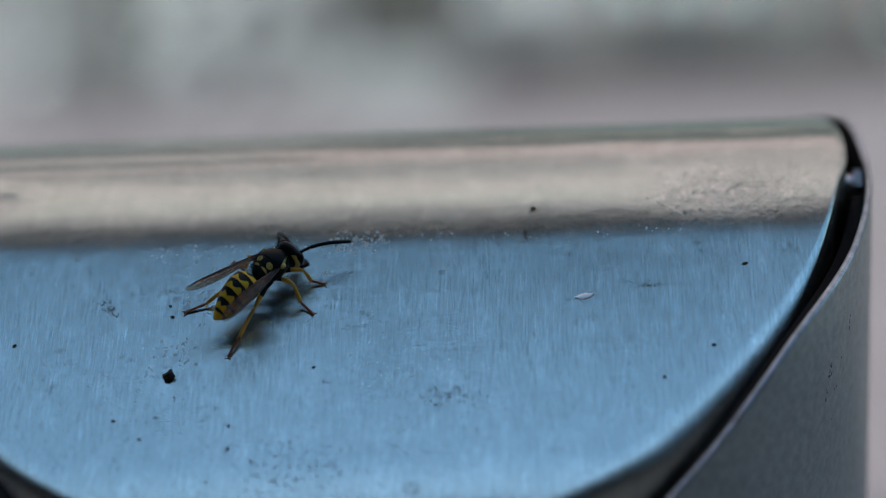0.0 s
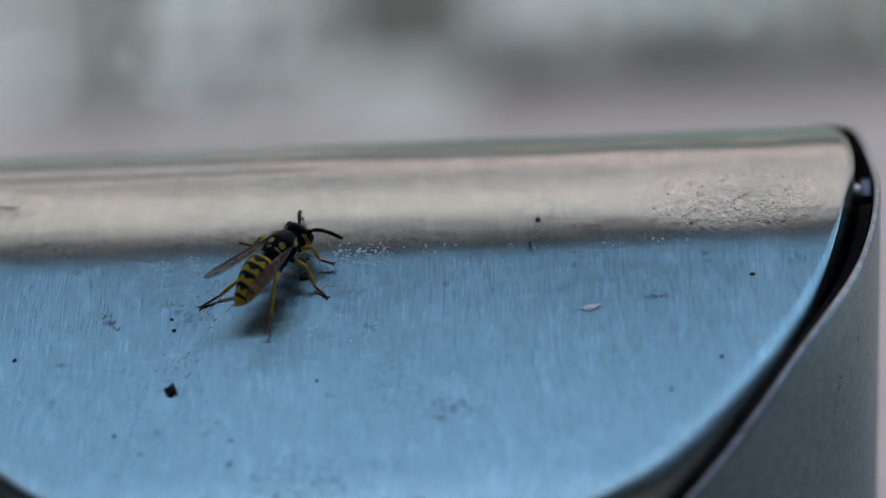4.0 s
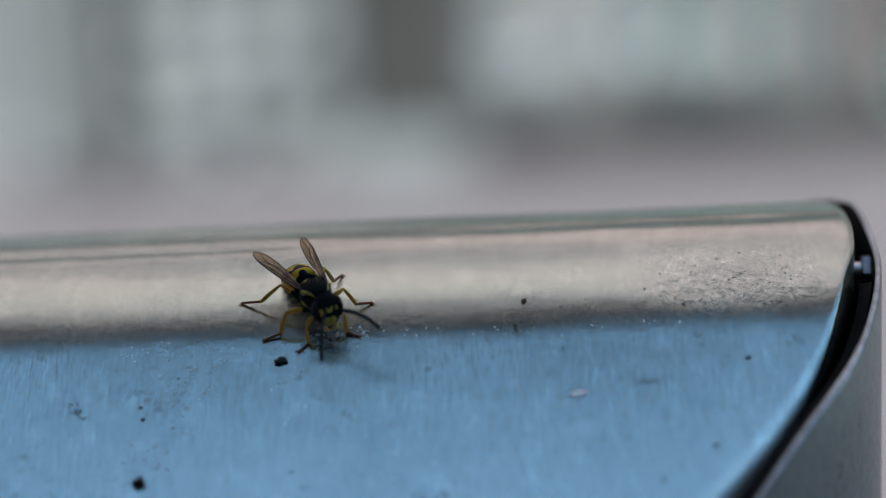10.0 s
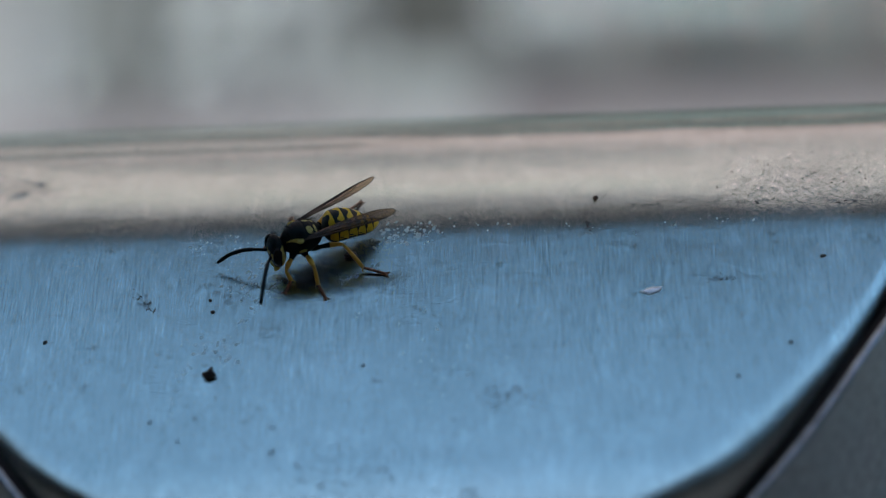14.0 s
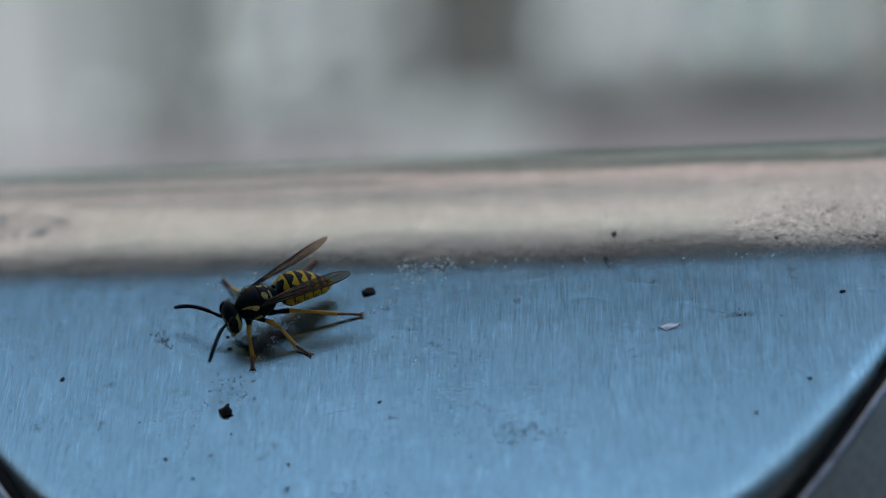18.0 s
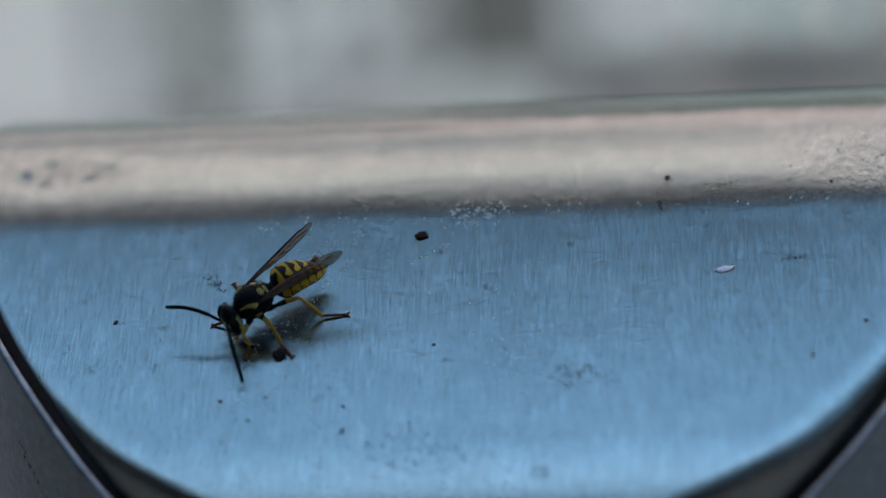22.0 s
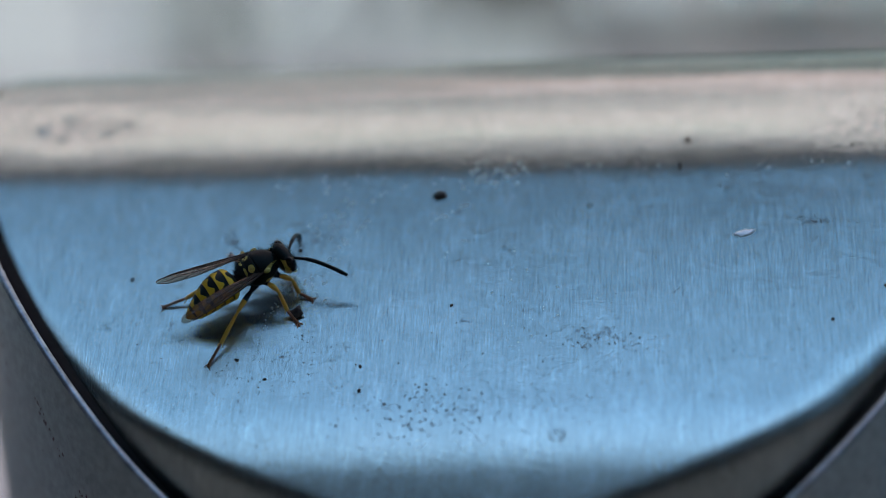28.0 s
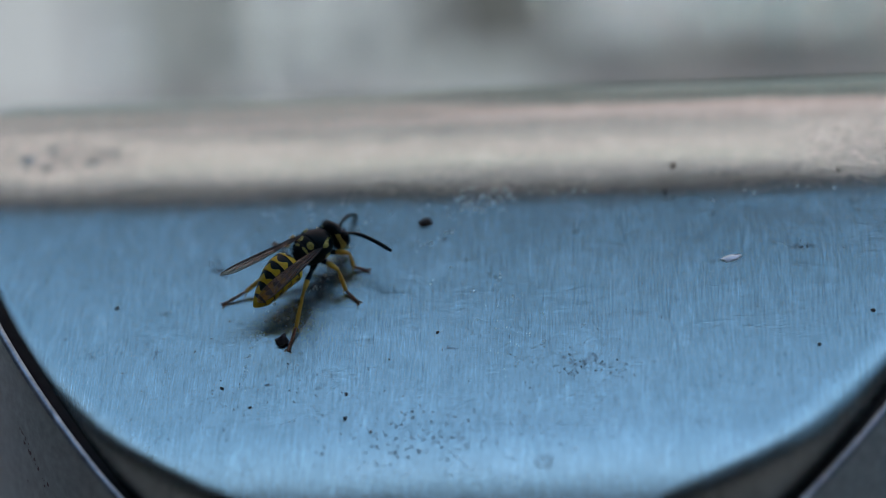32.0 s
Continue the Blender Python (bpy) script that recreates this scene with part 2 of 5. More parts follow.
    hurt = nodes.new("ShaderNodeMath")
    hurt.operation = 'MULTIPLY'
    links.new(either.outputs[0], hurt.inputs[0])
    links.new(level.outputs[0], hurt.inputs[1])
    bumped(nt, b, hurt.outputs[0], 1.0, 0.00028, n5)
    return m


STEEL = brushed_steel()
CHIP = mottled("chipped_steel", (0.29, 0.36, 0.345), (0.37, 0.44, 0.42), 300, 0.30, 1.0, 0.3, 0.00005, 5000)
SHELL = mottled("satin_steel", (0.46, 0.525, 0.475), (0.53, 0.595, 0.54), 30, 0.40, 0.3, 0.1, 0.0001, 900)
EDGE = mottled("cut_steel_edge", (0.44, 0.52, 0.57), (0.24, 0.285, 0.31), 400, 0.38, 1.0, 0.2, 0.0001, 2500)
GAPBLACK = mottled("gap_black", (0.010, 0.010, 0.011), (0.016, 0.016, 0.017), 60, 0.8, 0.0, 0.1, 0.0001, 700, 0.08)
SCREW = mottled("zinc_screw", (0.60, 0.61, 0.62), (0.5, 0.51, 0.52), 300, 0.28, 1.0, 0.1, 0.0001, 2000)
CRUMB = mottled("dark_crumb", (0.020, 0.016, 0.014), (0.045, 0.030, 0.022), 900, 0.7, 0.0, 0.5, 0.0002, 4000)
RUST = mottled("brown_grit", (0.10, 0.055, 0.03), (0.05, 0.035, 0.025), 700, 0.8, 0.0, 0.4, 0.0001, 3000)
SMUDGE = mottled("brown_smudge", (0.15, 0.115, 0.095), (0.22, 0.18, 0.155), 700, 0.8, 0.0, 0.3, 0.0001, 3000)
PALE = mottled("pale_flake", (0.88, 0.93, 0.95), (0.83, 0.89, 0.92), 600, 0.35, 0.7, 0.3, 0.0001, 3000)
SOIL = mottled("dried_dirt", (0.05, 0.052, 0.05), (0.10, 0.10, 0.095), 500, 0.85, 0.0, 0.4, 0.0001, 3000)
BLACK = mottled("black_chitin", (0.0035, 0.0115, 0.013), (0.005, 0.0145, 0.016), 800, 0.42, 0.0, 0.35, 0.00006, 9000, 0.12)
YELLOW = mottled("yellow_chitin", (0.66, 0.44, 0.02), (0.74, 0.51, 0.036), 500, 0.42, 0.0, 0.25, 0.00005, 9000, 0.25)
PALEYELLOW = mottled("pale_yellow_chitin", (0.56, 0.49, 0.11), (0.62, 0.55, 0.15), 500, 0.4, 0.0, 0.2, 0.00005, 9000)
LEGYELLOW = mottled("leg_yellow", (0.66, 0.38, 0.035), (0.74, 0.44, 0.05), 800, 0.4, 0.0, 0.2, 0.00005, 9000)
TARSUS = mottled("tarsus_brown", (0.28, 0.105, 0.035), (0.19, 0.07, 0.026), 900, 0.5, 0.0, 0.2, 0.00005, 9000)
EYE = mottled("eye_black", (0.004, 0.004, 0.005), (0.006, 0.006, 0.006), 900, 0.25, 0.0, 0.3, 0.00002, 16000, 0.3)
HAIR = mottled("dark_hair", (0.004, 0.007, 0.0075), (0.012, 0.016, 0.016), 400, 0.7, 0.0, 0.0, 0.0001, 3000, 0.1)
VEIN = mottled("wing_vein", (0.022, 0.011, 0.006), (0.035, 0.017, 0.008), 700, 0.45, 0.0, 0.1, 0.0001, 3000)


def membrane():
    """Wing skin: amber and denser near the root, where it lies folded, clear towards the tip."""
    m, nodes, links, b = shader("wing_membrane", (0.20, 0.115, 0.055), 0.28, 0.0, 0.6)
    nt = m.node_tree
    n = noise_tex(nt, coords(nt), 700, 3)
    links.new(ramp(nt, n, [(0.3, (0.11, 0.054, 0.022)), (0.7, (0.185, 0.094, 0.040))]), b.inputs["Base Color"])
    clear = nodes.new("ShaderNodeBsdfTransparent")
    clear.inputs["Color"].default_value = (0.80, 0.72, 0.62, 1)
    sep = nodes.new("ShaderNodeSeparateXYZ")
    links.new(coords(nt), sep.inputs[0])
    rng = nodes.new("ShaderNodeMapRange")
    rng.inputs["From Min"].default_value, rng.inputs["From Max"].default_value = -0.0112, -0.0035
    rng.inputs["To Min"].default_value, rng.inputs["To Max"].default_value = 0.11, 0.62
    links.new(sep.outputs[0], rng.inputs["Value"])
    mix = nodes.new("ShaderNodeMixShader")
    links.new(rng.outputs[0], mix.inputs[0])
    links.new(clear.outputs[0], mix.inputs[1])
    links.new(b.outputs[0], mix.inputs[2])
    links.new(mix.outputs[0], nodes["Material Output"].inputs["Surface"])
    return m


MEMBRANE = membrane()
PAVING = mottled("reddish_paving", (0.172, 0.152, 0.18), (0.207, 0.186, 0.216), 1.5, 0.75, 0.0, 0.3, 0.002, 160)
JOINT = mottled("paving_bed", (0.16, 0.14, 0.14), (0.2, 0.18, 0.17), 3, 0.9, 0.0, 0.3, 0.002, 120)
PLASTER = mottled("beige_plaster", (0.76, 0.51, 0.52), (0.81, 0.56, 0.57), 0.8, 0.85, 0.0, 0.3, 0.003, 90)
GREYWALL = mottled("grey_green_paint", (0.097, 0.106, 0.119), (0.118, 0.128, 0.143), 2, 0.6, 0.0, 0.2, 0.002, 70)
PALEPAINT = mottled("pale_paint", (0.243, 0.262, 0.293), (0.277, 0.297, 0.33), 2, 0.5, 0.0, 0.2, 0.001, 80)
WHITE = mottled("white_paint", (0.34, 0.35, 0.385), (0.385, 0.395, 0.43), 2, 0.5, 0.0, 0.2, 0.001, 80)
DARKWOOD = mottled("dark_painted_wood", (0.048, 0.05, 0.053), (0.066, 0.068, 0.071), 3, 0.5, 0.0, 0.2, 0.001, 60)
TEAL = mottled("pale_teal_paint", (0.135, 0.17, 0.19), (0.16, 0.198, 0.22), 3, 0.5, 0.0, 0.2, 0.001, 60)
ROOF = mottled("grey_roof_board", (0.085, 0.086, 0.09), (0.11, 0.11, 0.114), 2, 0.8, 0.0, 0.4, 0.004, 40)
BALL = mottled("polished_steel", (0.80, 0.82, 0.84), (0.76, 0.78, 0.80), 20, 0.24, 1.0, 0.02, 0.0005, 300)
TEALKNOB = mottled("pale_blue_enamel", (0.55, 0.74, 0.80), (0.60, 0.78, 0.84), 20, 0.3, 0.0, 0.02, 0.0005, 300)
GREYBRICK = mottled("grey_brick", (0.24, 0.237, 0.232), (0.29, 0.285, 0.28), 1, 0.85, 0.0, 0.4, 0.004, 30)
SHOPGREY = mottled("teal_grey_paint", (0.21, 0.235, 0.245), (0.25, 0.272, 0.282), 2, 0.5, 0.0, 0.2, 0.001, 80)
DARKBRICK = mottled("dark_brick", (0.055, 0.05, 0.05), (0.075, 0.068, 0.066), 1, 0.85, 0.0, 0.4, 0.004, 30)
GLAZED = mottled("pale_grey_green_paint", (0.52, 0.45, 0.475), (0.58, 0.51, 0.535), 2, 0.5, 0.0, 0.2, 0.001, 80)
FARWALL = mottled("grey_brick_wall", (0.15, 0.16, 0.175), (0.185, 0.195, 0.21), 1, 0.85, 0.0, 0.4, 0.004, 30)
ENAMEL = mottled("white_enamel", (0.74, 0.76, 0.80), (0.80, 0.82, 0.86), 3, 0.4, 0.0, 0.1, 0.001, 80)
PILASTER = mottled("white_wall_paint", (0.30, 0.31, 0.345), (0.335, 0.345, 0.38), 2, 0.5, 0.0, 0.2, 0.001, 80)
PANE, _, _, _pb = shader("window_glass", (0.03, 0.04, 0.045), 0.06, 0.0, 0.8)


# ---- mesh helpers ----
def mesh_from(name, bm, mats, smooth=True):
    me = bpy.data.meshes.new(name)
    bm.to_mesh(me)
    bm.free()
    for m in (mats if isinstance(mats, (list, tuple)) else [mats]):
        me.materials.append(m)
    if smooth:
        me.polygons.foreach_set("use_smooth", [True] * len(me.polygons))
    return me


def part(name, bm, material, parent, label="", smooth=True):
    ob = new(name, mesh_from(name, bm, material, smooth))
    ob.parent = parent
    return tagged(ob, label)


def thing(name, label, category, m=None, group="", kind=""):
    ob = new(name)
    if m is not None:
        ob.matrix_basis = m
    return tagged(ob, label, category, group, kind)


def box(bm, x0, x1, y0, y1, z0, z1, bevel=0.0):
    b = bmesh.new()
    bmesh.ops.create_cube(b, size=1)
    bmesh.ops.scale(b, vec=(x1 - x0, y1 - y0, z1 - z0), verts=b.verts)
    bmesh.ops.translate(b, vec=((x0 + x1) / 2, (y0 + y1) / 2, (z0 + z1) / 2), verts=b.verts)
    if bevel:
        bmesh.ops.bevel(b, geom=b.edges[:], offset=bevel, segments=2, affect='EDGES', clamp_overlap=True)
    return merge(bm, b)


def merge(bm, b):
    me = bpy.data.meshes.new("tmp")
    b.to_mesh(me)
    b.free()
    bm.from_mesh(me)
    bpy.data.meshes.remove(me)
    return bm


def boxed(x0, x1, y0, y1, z0, z1, bevel=0.0):
    return box(bmesh.new(), x0, x1, y0, y1, z0, z1, bevel)


def tube(bm, pts, radii, n=8, caps=True):
    """A round tube through the points, in millimetres."""
    pts = [Vector(p) * MM for p in pts]
    rings = []
    side = None
    for i, p in enumerate(pts):
        d = (pts[min(i + 1, len(pts) - 1)] - pts[max(i - 1, 0)]).normalized()
        if side is None:
            side = d.orthogonal().normalized()
        side = (side - d * side.dot(d)).normalized()
        up = d.cross(side)
        rr = radii[i] * MM
        rings.append([bm.verts.new(p + (side * math.cos(a) + up * math.sin(a)) * rr) for a in (2 * math.pi * k / n for k in range(n))])
    for a, b in zip(rings, rings[1:]):
        for k in range(n):
            bm.faces.new((a[k], a[(k + 1) % n], b[(k + 1) % n], b[k]))
    if caps:
        bm.faces.new(rings[0][::-1])
        bm.faces.new(rings[-1])
    return bm


def smooth_line(pts, n=5):
    """Points of a Catmull-Rom line through pts."""
    pts = [Vector(p) for p in pts]
    out = []
    for i in range(len(pts) - 1):
        a, b, c, d = pts[max(i - 1, 0)], pts[i], pts[i + 1], pts[min(i + 2, len(pts) - 1)]
        for k in range(n):
            t = k / n
            out.append(0.5 * (2 * b + (c - a) * t + (2 * a - 5 * b + 4 * c - d) * t * t + (3 * b - a - 3 * c + d) * t ** 3))
    return out + [pts[-1]]


def ellipsoid(bm, c, r, nu=32, nv=20, warp=None, paint=None):
    """An ellipsoid in millimetres with its poles along x; paint(unit vector) gives a face's material index."""
    rings = []
    for j in range(nv + 1):
        a = math.pi * j / nv
        ring = []
        for i in range(nu):
            h = 2 * math.pi * i / nu
            u = Vector((math.cos(a), math.sin(a) * math.cos(h), math.sin(a) * math.sin(h)))
            p = Vector((u.x * r[0], u.y * r[1], u.z * r[2]))
            if warp:
                p = warp(p, u)
            ring.append((bm.verts.new((p + Vector(c)) * MM), u))
        rings.append(ring)
    for a, b in zip(rings, rings[1:]):
        for i in range(nu):
            q = (a[i], b[i], b[(i + 1) % nu], a[(i + 1) % nu])
            f = bm.faces.new([v for v, _ in q])
            if paint:
                f.material_index = paint(sum((u for _, u in q), Vector()) / 4)
    bmesh.ops.remove_doubles(bm, verts=bm.verts, dist=1e-7)
    return bm


# ---- the bin ----
R_SHELL, R_LID, WALL_T = 64.8, 61.4, 0.9
ROOF_R, ROOF_S = 41.06, radians(31.04)      # the lid's barrel curve and the slope in which it ends
RIM_R, RIM_S, RIM_Z = 70.60, radians(53.57), 41.19
LIP_Y, LIP_W, LIP_D = 47.3, 7.0, 0.255     # where the lid's front lip bends down, over what width and how much steeper it gets


def barrel(y, r, s):
    a = abs(y)
    return -r / math.cos(s) + math.sqrt(r * r - a * a) if a < r * math.sin(s) else -a * math.tan(s)


def ease(v, lo, hi):
    k = min(max((v - lo) / (hi - lo), 0.0), 1.0)
    return k * k * (3 - 2 * k)


def lid_z(x, y):
    """Height of the lid's sheet in millimetres above z = 1000 mm, without its rolled edge."""
    z = barrel(y, ROOF_R, ROOF_S)
    # the lip bends down along the front
    d = -y - LIP_Y
    if d > 0:
        z -= LIP_D * (d * d / (2 * LIP_W) if d < LIP_W else d - LIP_W / 2)
    # two creases along the ridge, a dented patch at its end, and the sheet's slight waviness
    z -= 0.24 * (1 - ease(x, -22, 4)) * math.exp(-((y + 2.4) / 1.1) ** 2)
    z -= 0.12 * ease(x, -2, 14) * math.exp(-((y - 1.0) / 1.15) ** 2)
    patch = math.exp(-(((x + 50) / 8.5) ** 2 + ((y + 11) / 3.6) ** 2) ** 2)
    z -= patch * (0.30 + 0.72 * noise.noise(Vector((x * 0.40, y * 0.8, 2.0))))
    ridge = min(1.0, max(0.0, (y + 26) / 10))
    z += 0.05 * ridge * noise.noise(Vector((x * 0.055, y * 0.20, 5.0)))
    z += 0.016 * ridge * noise.noise(Vector((x * 0.22, y * 0.55, 9.0)))
    return z


def lid_slope(y):
    a = min(abs(y), ROOF_R * math.sin(ROOF_S))
    return math.copysign(math.asin(a / ROOF_R), -y)


def on_lid(x, y, lift=0.0):
    """World place on the lid, lifted along the normal by so many millimetres."""
    s = lid_slope(y)
    return Vector((x, y - math.sin(s) * lift, 1000 + lid_z(x, y) + math.cos(s) * lift)) * MM


def lid_pose(x, y, heading, lift=0.0):
    """A pose on the lid: x along the heading (degrees, 0 along the ridge), z along the normal."""
    s = lid_slope(y)
    return Matrix.Translation(on_lid(x, y, lift)) @ Matrix.Rotation(s, 4, 'X') @ Matrix.Rotation(radians(heading), 4, 'Z')


def easing_roll(steps=16):
    """The rolled edge's section, one unit wide, bending ever faster from the flat to upright."""
    pts, u, v = [], 0.0, 0.0
    for i in range(steps * 8):
        b = math.pi / 2 * ((i + 0.5) / (steps * 8)) ** 1.45
        u, v = u + math.cos(b), v + math.sin(b)
        if i % 8 == 7:
            pts.append((u, v))
    return [(x / u, y / u) for x, y in pts]


ROLL = easing_roll()


def make_bin():
    bin_ob = thing("bin", "round stainless steel litter bin with a curved swing lid", "bin", pose(0, 0, 0))
    # shell: an upright tube whose mouth is cut in a curve
    n = 240

    def rim(a):
        back = min(max(math.sin(a) * 3 + 0.3, 0.0), 1.0)
        deg = math.degrees(a) if a < math.pi else math.degrees(a) - 360
        # the rim is pressed down beside one pivot and sags a little opposite
        sag = 3.3 * ease(deg, -40, -18) * (1 - ease(deg, -2, 12)) + 0.85 * math.exp(-((deg + 125) / 10) ** 2) + 0.3 * math.exp(-((deg + 50) / 9) ** 2)
        return 1000 + barrel(R_SHELL * math.sin(a), RIM_R, RIM_S) + RIM_Z - 1.0 * back - sag

    bm = bmesh.new()
    rows = []
    for i in range(n):
        a = 2 * math.pi * i / n
        ca, sa, zt = math.cos(a), math.sin(a), rim(a)
        ro, ri = R_SHELL, R_SHELL - WALL_T
        prof = [(ri, 30.0), (ri, 500.0), (ri, zt - 12), (ri, zt - 0.45), (ri + 0.12, zt - 0.1), (ri + 0.3, zt),
                (ro - 0.3, zt), (ro - 0.12, zt - 0.1), (ro, zt - 0.45), (ro, zt - 12), (ro, 500.0), (ro, 30.0)]
        rows.append([bm.verts.new((r * ca * MM, r * sa * MM, z * MM)) for r, z in prof])
    for i in range(n):
        p, q = rows[i], rows[(i + 1) % n]
        for k in range(len(p) - 1):
            f = bm.faces.new((p[k + 1], q[k + 1], q[k], p[k]))
            # the wall's inside is coloured black too, standing in for shade
            f.material_index = 2 if k < 4 else (1 if k <= 7 else 0)
    part("shell", bm, [SHELL, EDGE, GAPBLACK], bin_ob, "satin stainless steel tube with a bare cut rim")
    bm = bmesh.new()
    tube(bm, [(0, 0, 0), (0, 0, 4), (0, 0, 28), (0, 0, 34)], [92, 92, 88, 60], 64)
    part("foot", bm, SHELL, bin_ob)
    # black liner brought up near the rim, painting in the gap's dark depth
    bm = bmesh.new()
    rings = []
    for i in range(96):
        a = 2 * math.pi * i / 96
        zt = rim(a) - (1.3 if math.sin(a) < -0.05 else 4) - 9 * math.exp(-(math.sin(a) / 0.07) ** 2)      # notched at the pivots
        rings.append([bm.verts.new((r * math.cos(a) * MM, r * math.sin(a) * MM, z * MM)) for r, z in ((63.6, zt), (62.2, zt - 0.3), (61.9, zt - 30), (61.0, 420), (0.01, 415))])
    for i in range(96):
        p, q = rings[i], rings[(i + 1) % 96]
        for k in range(4):
            bm.faces.new((p[k], q[k], q[k + 1], p[k + 1]))
    part("liner", bm, GAPBLACK, bin_ob, "black inner liner that stands in for the gap's shade")
    # lid: a curved sheet with a rolled edge and a short skirt
    def lid_profile(a):
        s = max(0.0, -math.sin(a))
        reach = R_LID + 0.2 + 1.3 * max(0.0, -math.cos(a))      # the lid hangs a little to one side
        edge = 1.5 + (2.8 + 1.0 * math.cos(a)) * ease(s, 0.3, 0.8)      # the roll widens from the sides to the front
        # beside one pivot the roll is pressed tight and the gap is wider
        tight = ease(s, 0.10, 0.24) * (1 - ease(s, 0.66, 0.86)) if math.cos(a) > 0 else 0.0
        reach, edge = reach - 0.75 * tight, edge - 0.85 * tight
        flat = [((reach - edge) * (k / 108) ** 0.9, 0.0) for k in range(1, 109)]
        bend = [(reach - edge + edge * c, edge * d) for c, d in ROLL]
        drop = bend[-1][1]
        return flat + bend + [(reach, drop + 3), (reach - 0.1, drop + 9), (reach - 1.0, drop + 9.2), (reach - 1.1, drop + 3)]
    n = 480
    bm = bmesh.new()
    uv = bm.loops.layers.uv.new("brush")
    centre = bm.verts.new(Vector((0, 0, 1000 + lid_z(0, 0))) * MM)
    rows = []
    for i in range(n):
        a = 2 * math.pi * i / n
        rows.append([bm.verts.new(Vector((r * math.cos(a), r * math.sin(a), 1000 + lid_z(r * math.cos(a), r * math.sin(a)) - d)) * MM) for r, d in lid_profile(a)])
    for i in range(n):
        p, q = rows[i], rows[(i + 1) % n]
        bm.faces.new((centre, p[0], q[0]))
        for k in range(len(p) - 1):
            bm.faces.new((p[k], p[k + 1], q[k + 1], q[k]))
    for f in bm.faces:
        for lp in f.loops:
            lp[uv].uv = (lp.vert.co.x, lp.vert.co.y)
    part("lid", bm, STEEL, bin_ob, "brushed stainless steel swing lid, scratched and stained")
    for side in (1, -1):
        bm = bmesh.new()
        y, z = -0.9, 986.2
        tube(bm, [(side * x, y, z) for x in (60.8, 64.2)], [1.25, 1.25], 16)
        tube(bm, [(side * x, y, z) for x in (62.7, 62.8, 63.8, 63.9)], [2.0, 2.2, 2.2, 2.0], 6)
        part("pivot_screw", bm, SCREW, bin_ob, "small zinc pivot screw", smooth=False)
    return bin_ob


make_bin()


# ---- dirt on the lid ----
def crumb(x, y, size, mat, label, name="dirt_crumb", flat=0.6, turn=0.0, longness=1.3, seed=1):
    ob = thing(name, label, "crumb", lid_pose(x, y, turn), "dirt on the lid")
    rnd = random.Random(seed)
    off = Vector((rnd.random() * 50, rnd.random() * 50, rnd.random() * 50))

    def rough(p, u):
        return p * (1 + 0.55 * noise.noise(u * 1.7 + off) + 0.35 * noise.noise(u * 4.1 + off))
    bm = bmesh.new()
    ellipsoid(bm, (0, 0, size * flat * 0.75), (size * longness, size, size * flat), 20, 12, rough)
    part("grain", bm, mat, ob)
    return ob


crumb(-20.6, -37.1, 0.56, CRUMB, "blackish lump of dirt on the steel lid", flat=0.8, turn=20, seed=3)
crumb(-5.8, -23.2, 0.42, CRUMB, "small dark crumb on the steel lid", flat=0.6, turn=15, longness=1.6, seed=8)
crumb(28.1, -28.5, 0.40, PALE, "pale flat flake stuck to the steel lid", "pale_flake", flat=0.14, turn=8, longness=2.3, seed=5)
for i, (x, y, sz, mt) in enumerate([(42.8, -35.0, .2, CRUMB), (36.9, -38.7, .16, SOIL), (-13.0, -45.9, .19, CRUMB), (-13.1, -43.2, .14, CRUMB),
                                    (-21.0, -29.6, .2, CRUMB), (-23.3, -44.5, .15, CRUMB), (-3.7, -36.4, .14, CRUMB), (22.1, -16.4, .26, RUST),
                                    (-10.2, -47.4, .15, RUST), (-26.6, -42.3, .16, SOIL), (47.2, -24.9, .2, SOIL), (-39.6, -32.7, .18, SOIL),
                                    (-9.4, -49.0, .13, RUST), (-21.4, -28.2, .15, CRUMB)]):
    crumb(x, y, sz, mt, "tiny speck of dirt on the steel lid", flat=0.4, turn=37 * i, longness=1.2 + 0.1 * (i % 4), seed=20 + i)


def stain(label, x, y, w, d, count, mat, seed, lo=0.05, hi=0.2, turn=0.0, dash=1.4):
    """A patch of fine grit pressed on the sheet."""
    rnd = random.Random(seed)
    bm = bmesh.new()
    ct, st = math.cos(radians(turn)), math.sin(radians(turn))
    for k in range(count):
        gx, gy = rnd.gauss(0, w), rnd.gauss(0, d)
        px, py = x + gx * ct - gy * st, y + gx * st + gy * ct
        if math.hypot(px, py) > 56 or py > 8:
            continue
        sz = lo + (hi - lo) * rnd.random() ** 2.5
        m = lid_pose(px, py, rnd.random() * 360 if dash < 2 else rnd.gauss(turn, 14))
        verts = []
        for j in range(7):
            a = 2 * math.pi * j / 7
            rr = sz * (0.7 + 0.5 * rnd.random())
            verts.append(bm.verts.new(m @ Vector((rr * dash * math.cos(a) * MM, rr * math.sin(a) * MM, 0.006 * MM))))
        top = bm.verts.new(m @ Vector((0, 0, sz * 0.4 * MM)))
        for j in range(7):
            bm.faces.new((verts[j], verts[(j + 1) % 7], top))
    ob = tagged(new("grit", mesh_from("grit", bm, mat)), label, "dirt", "dirt on the lid", "stuff")
    return ob


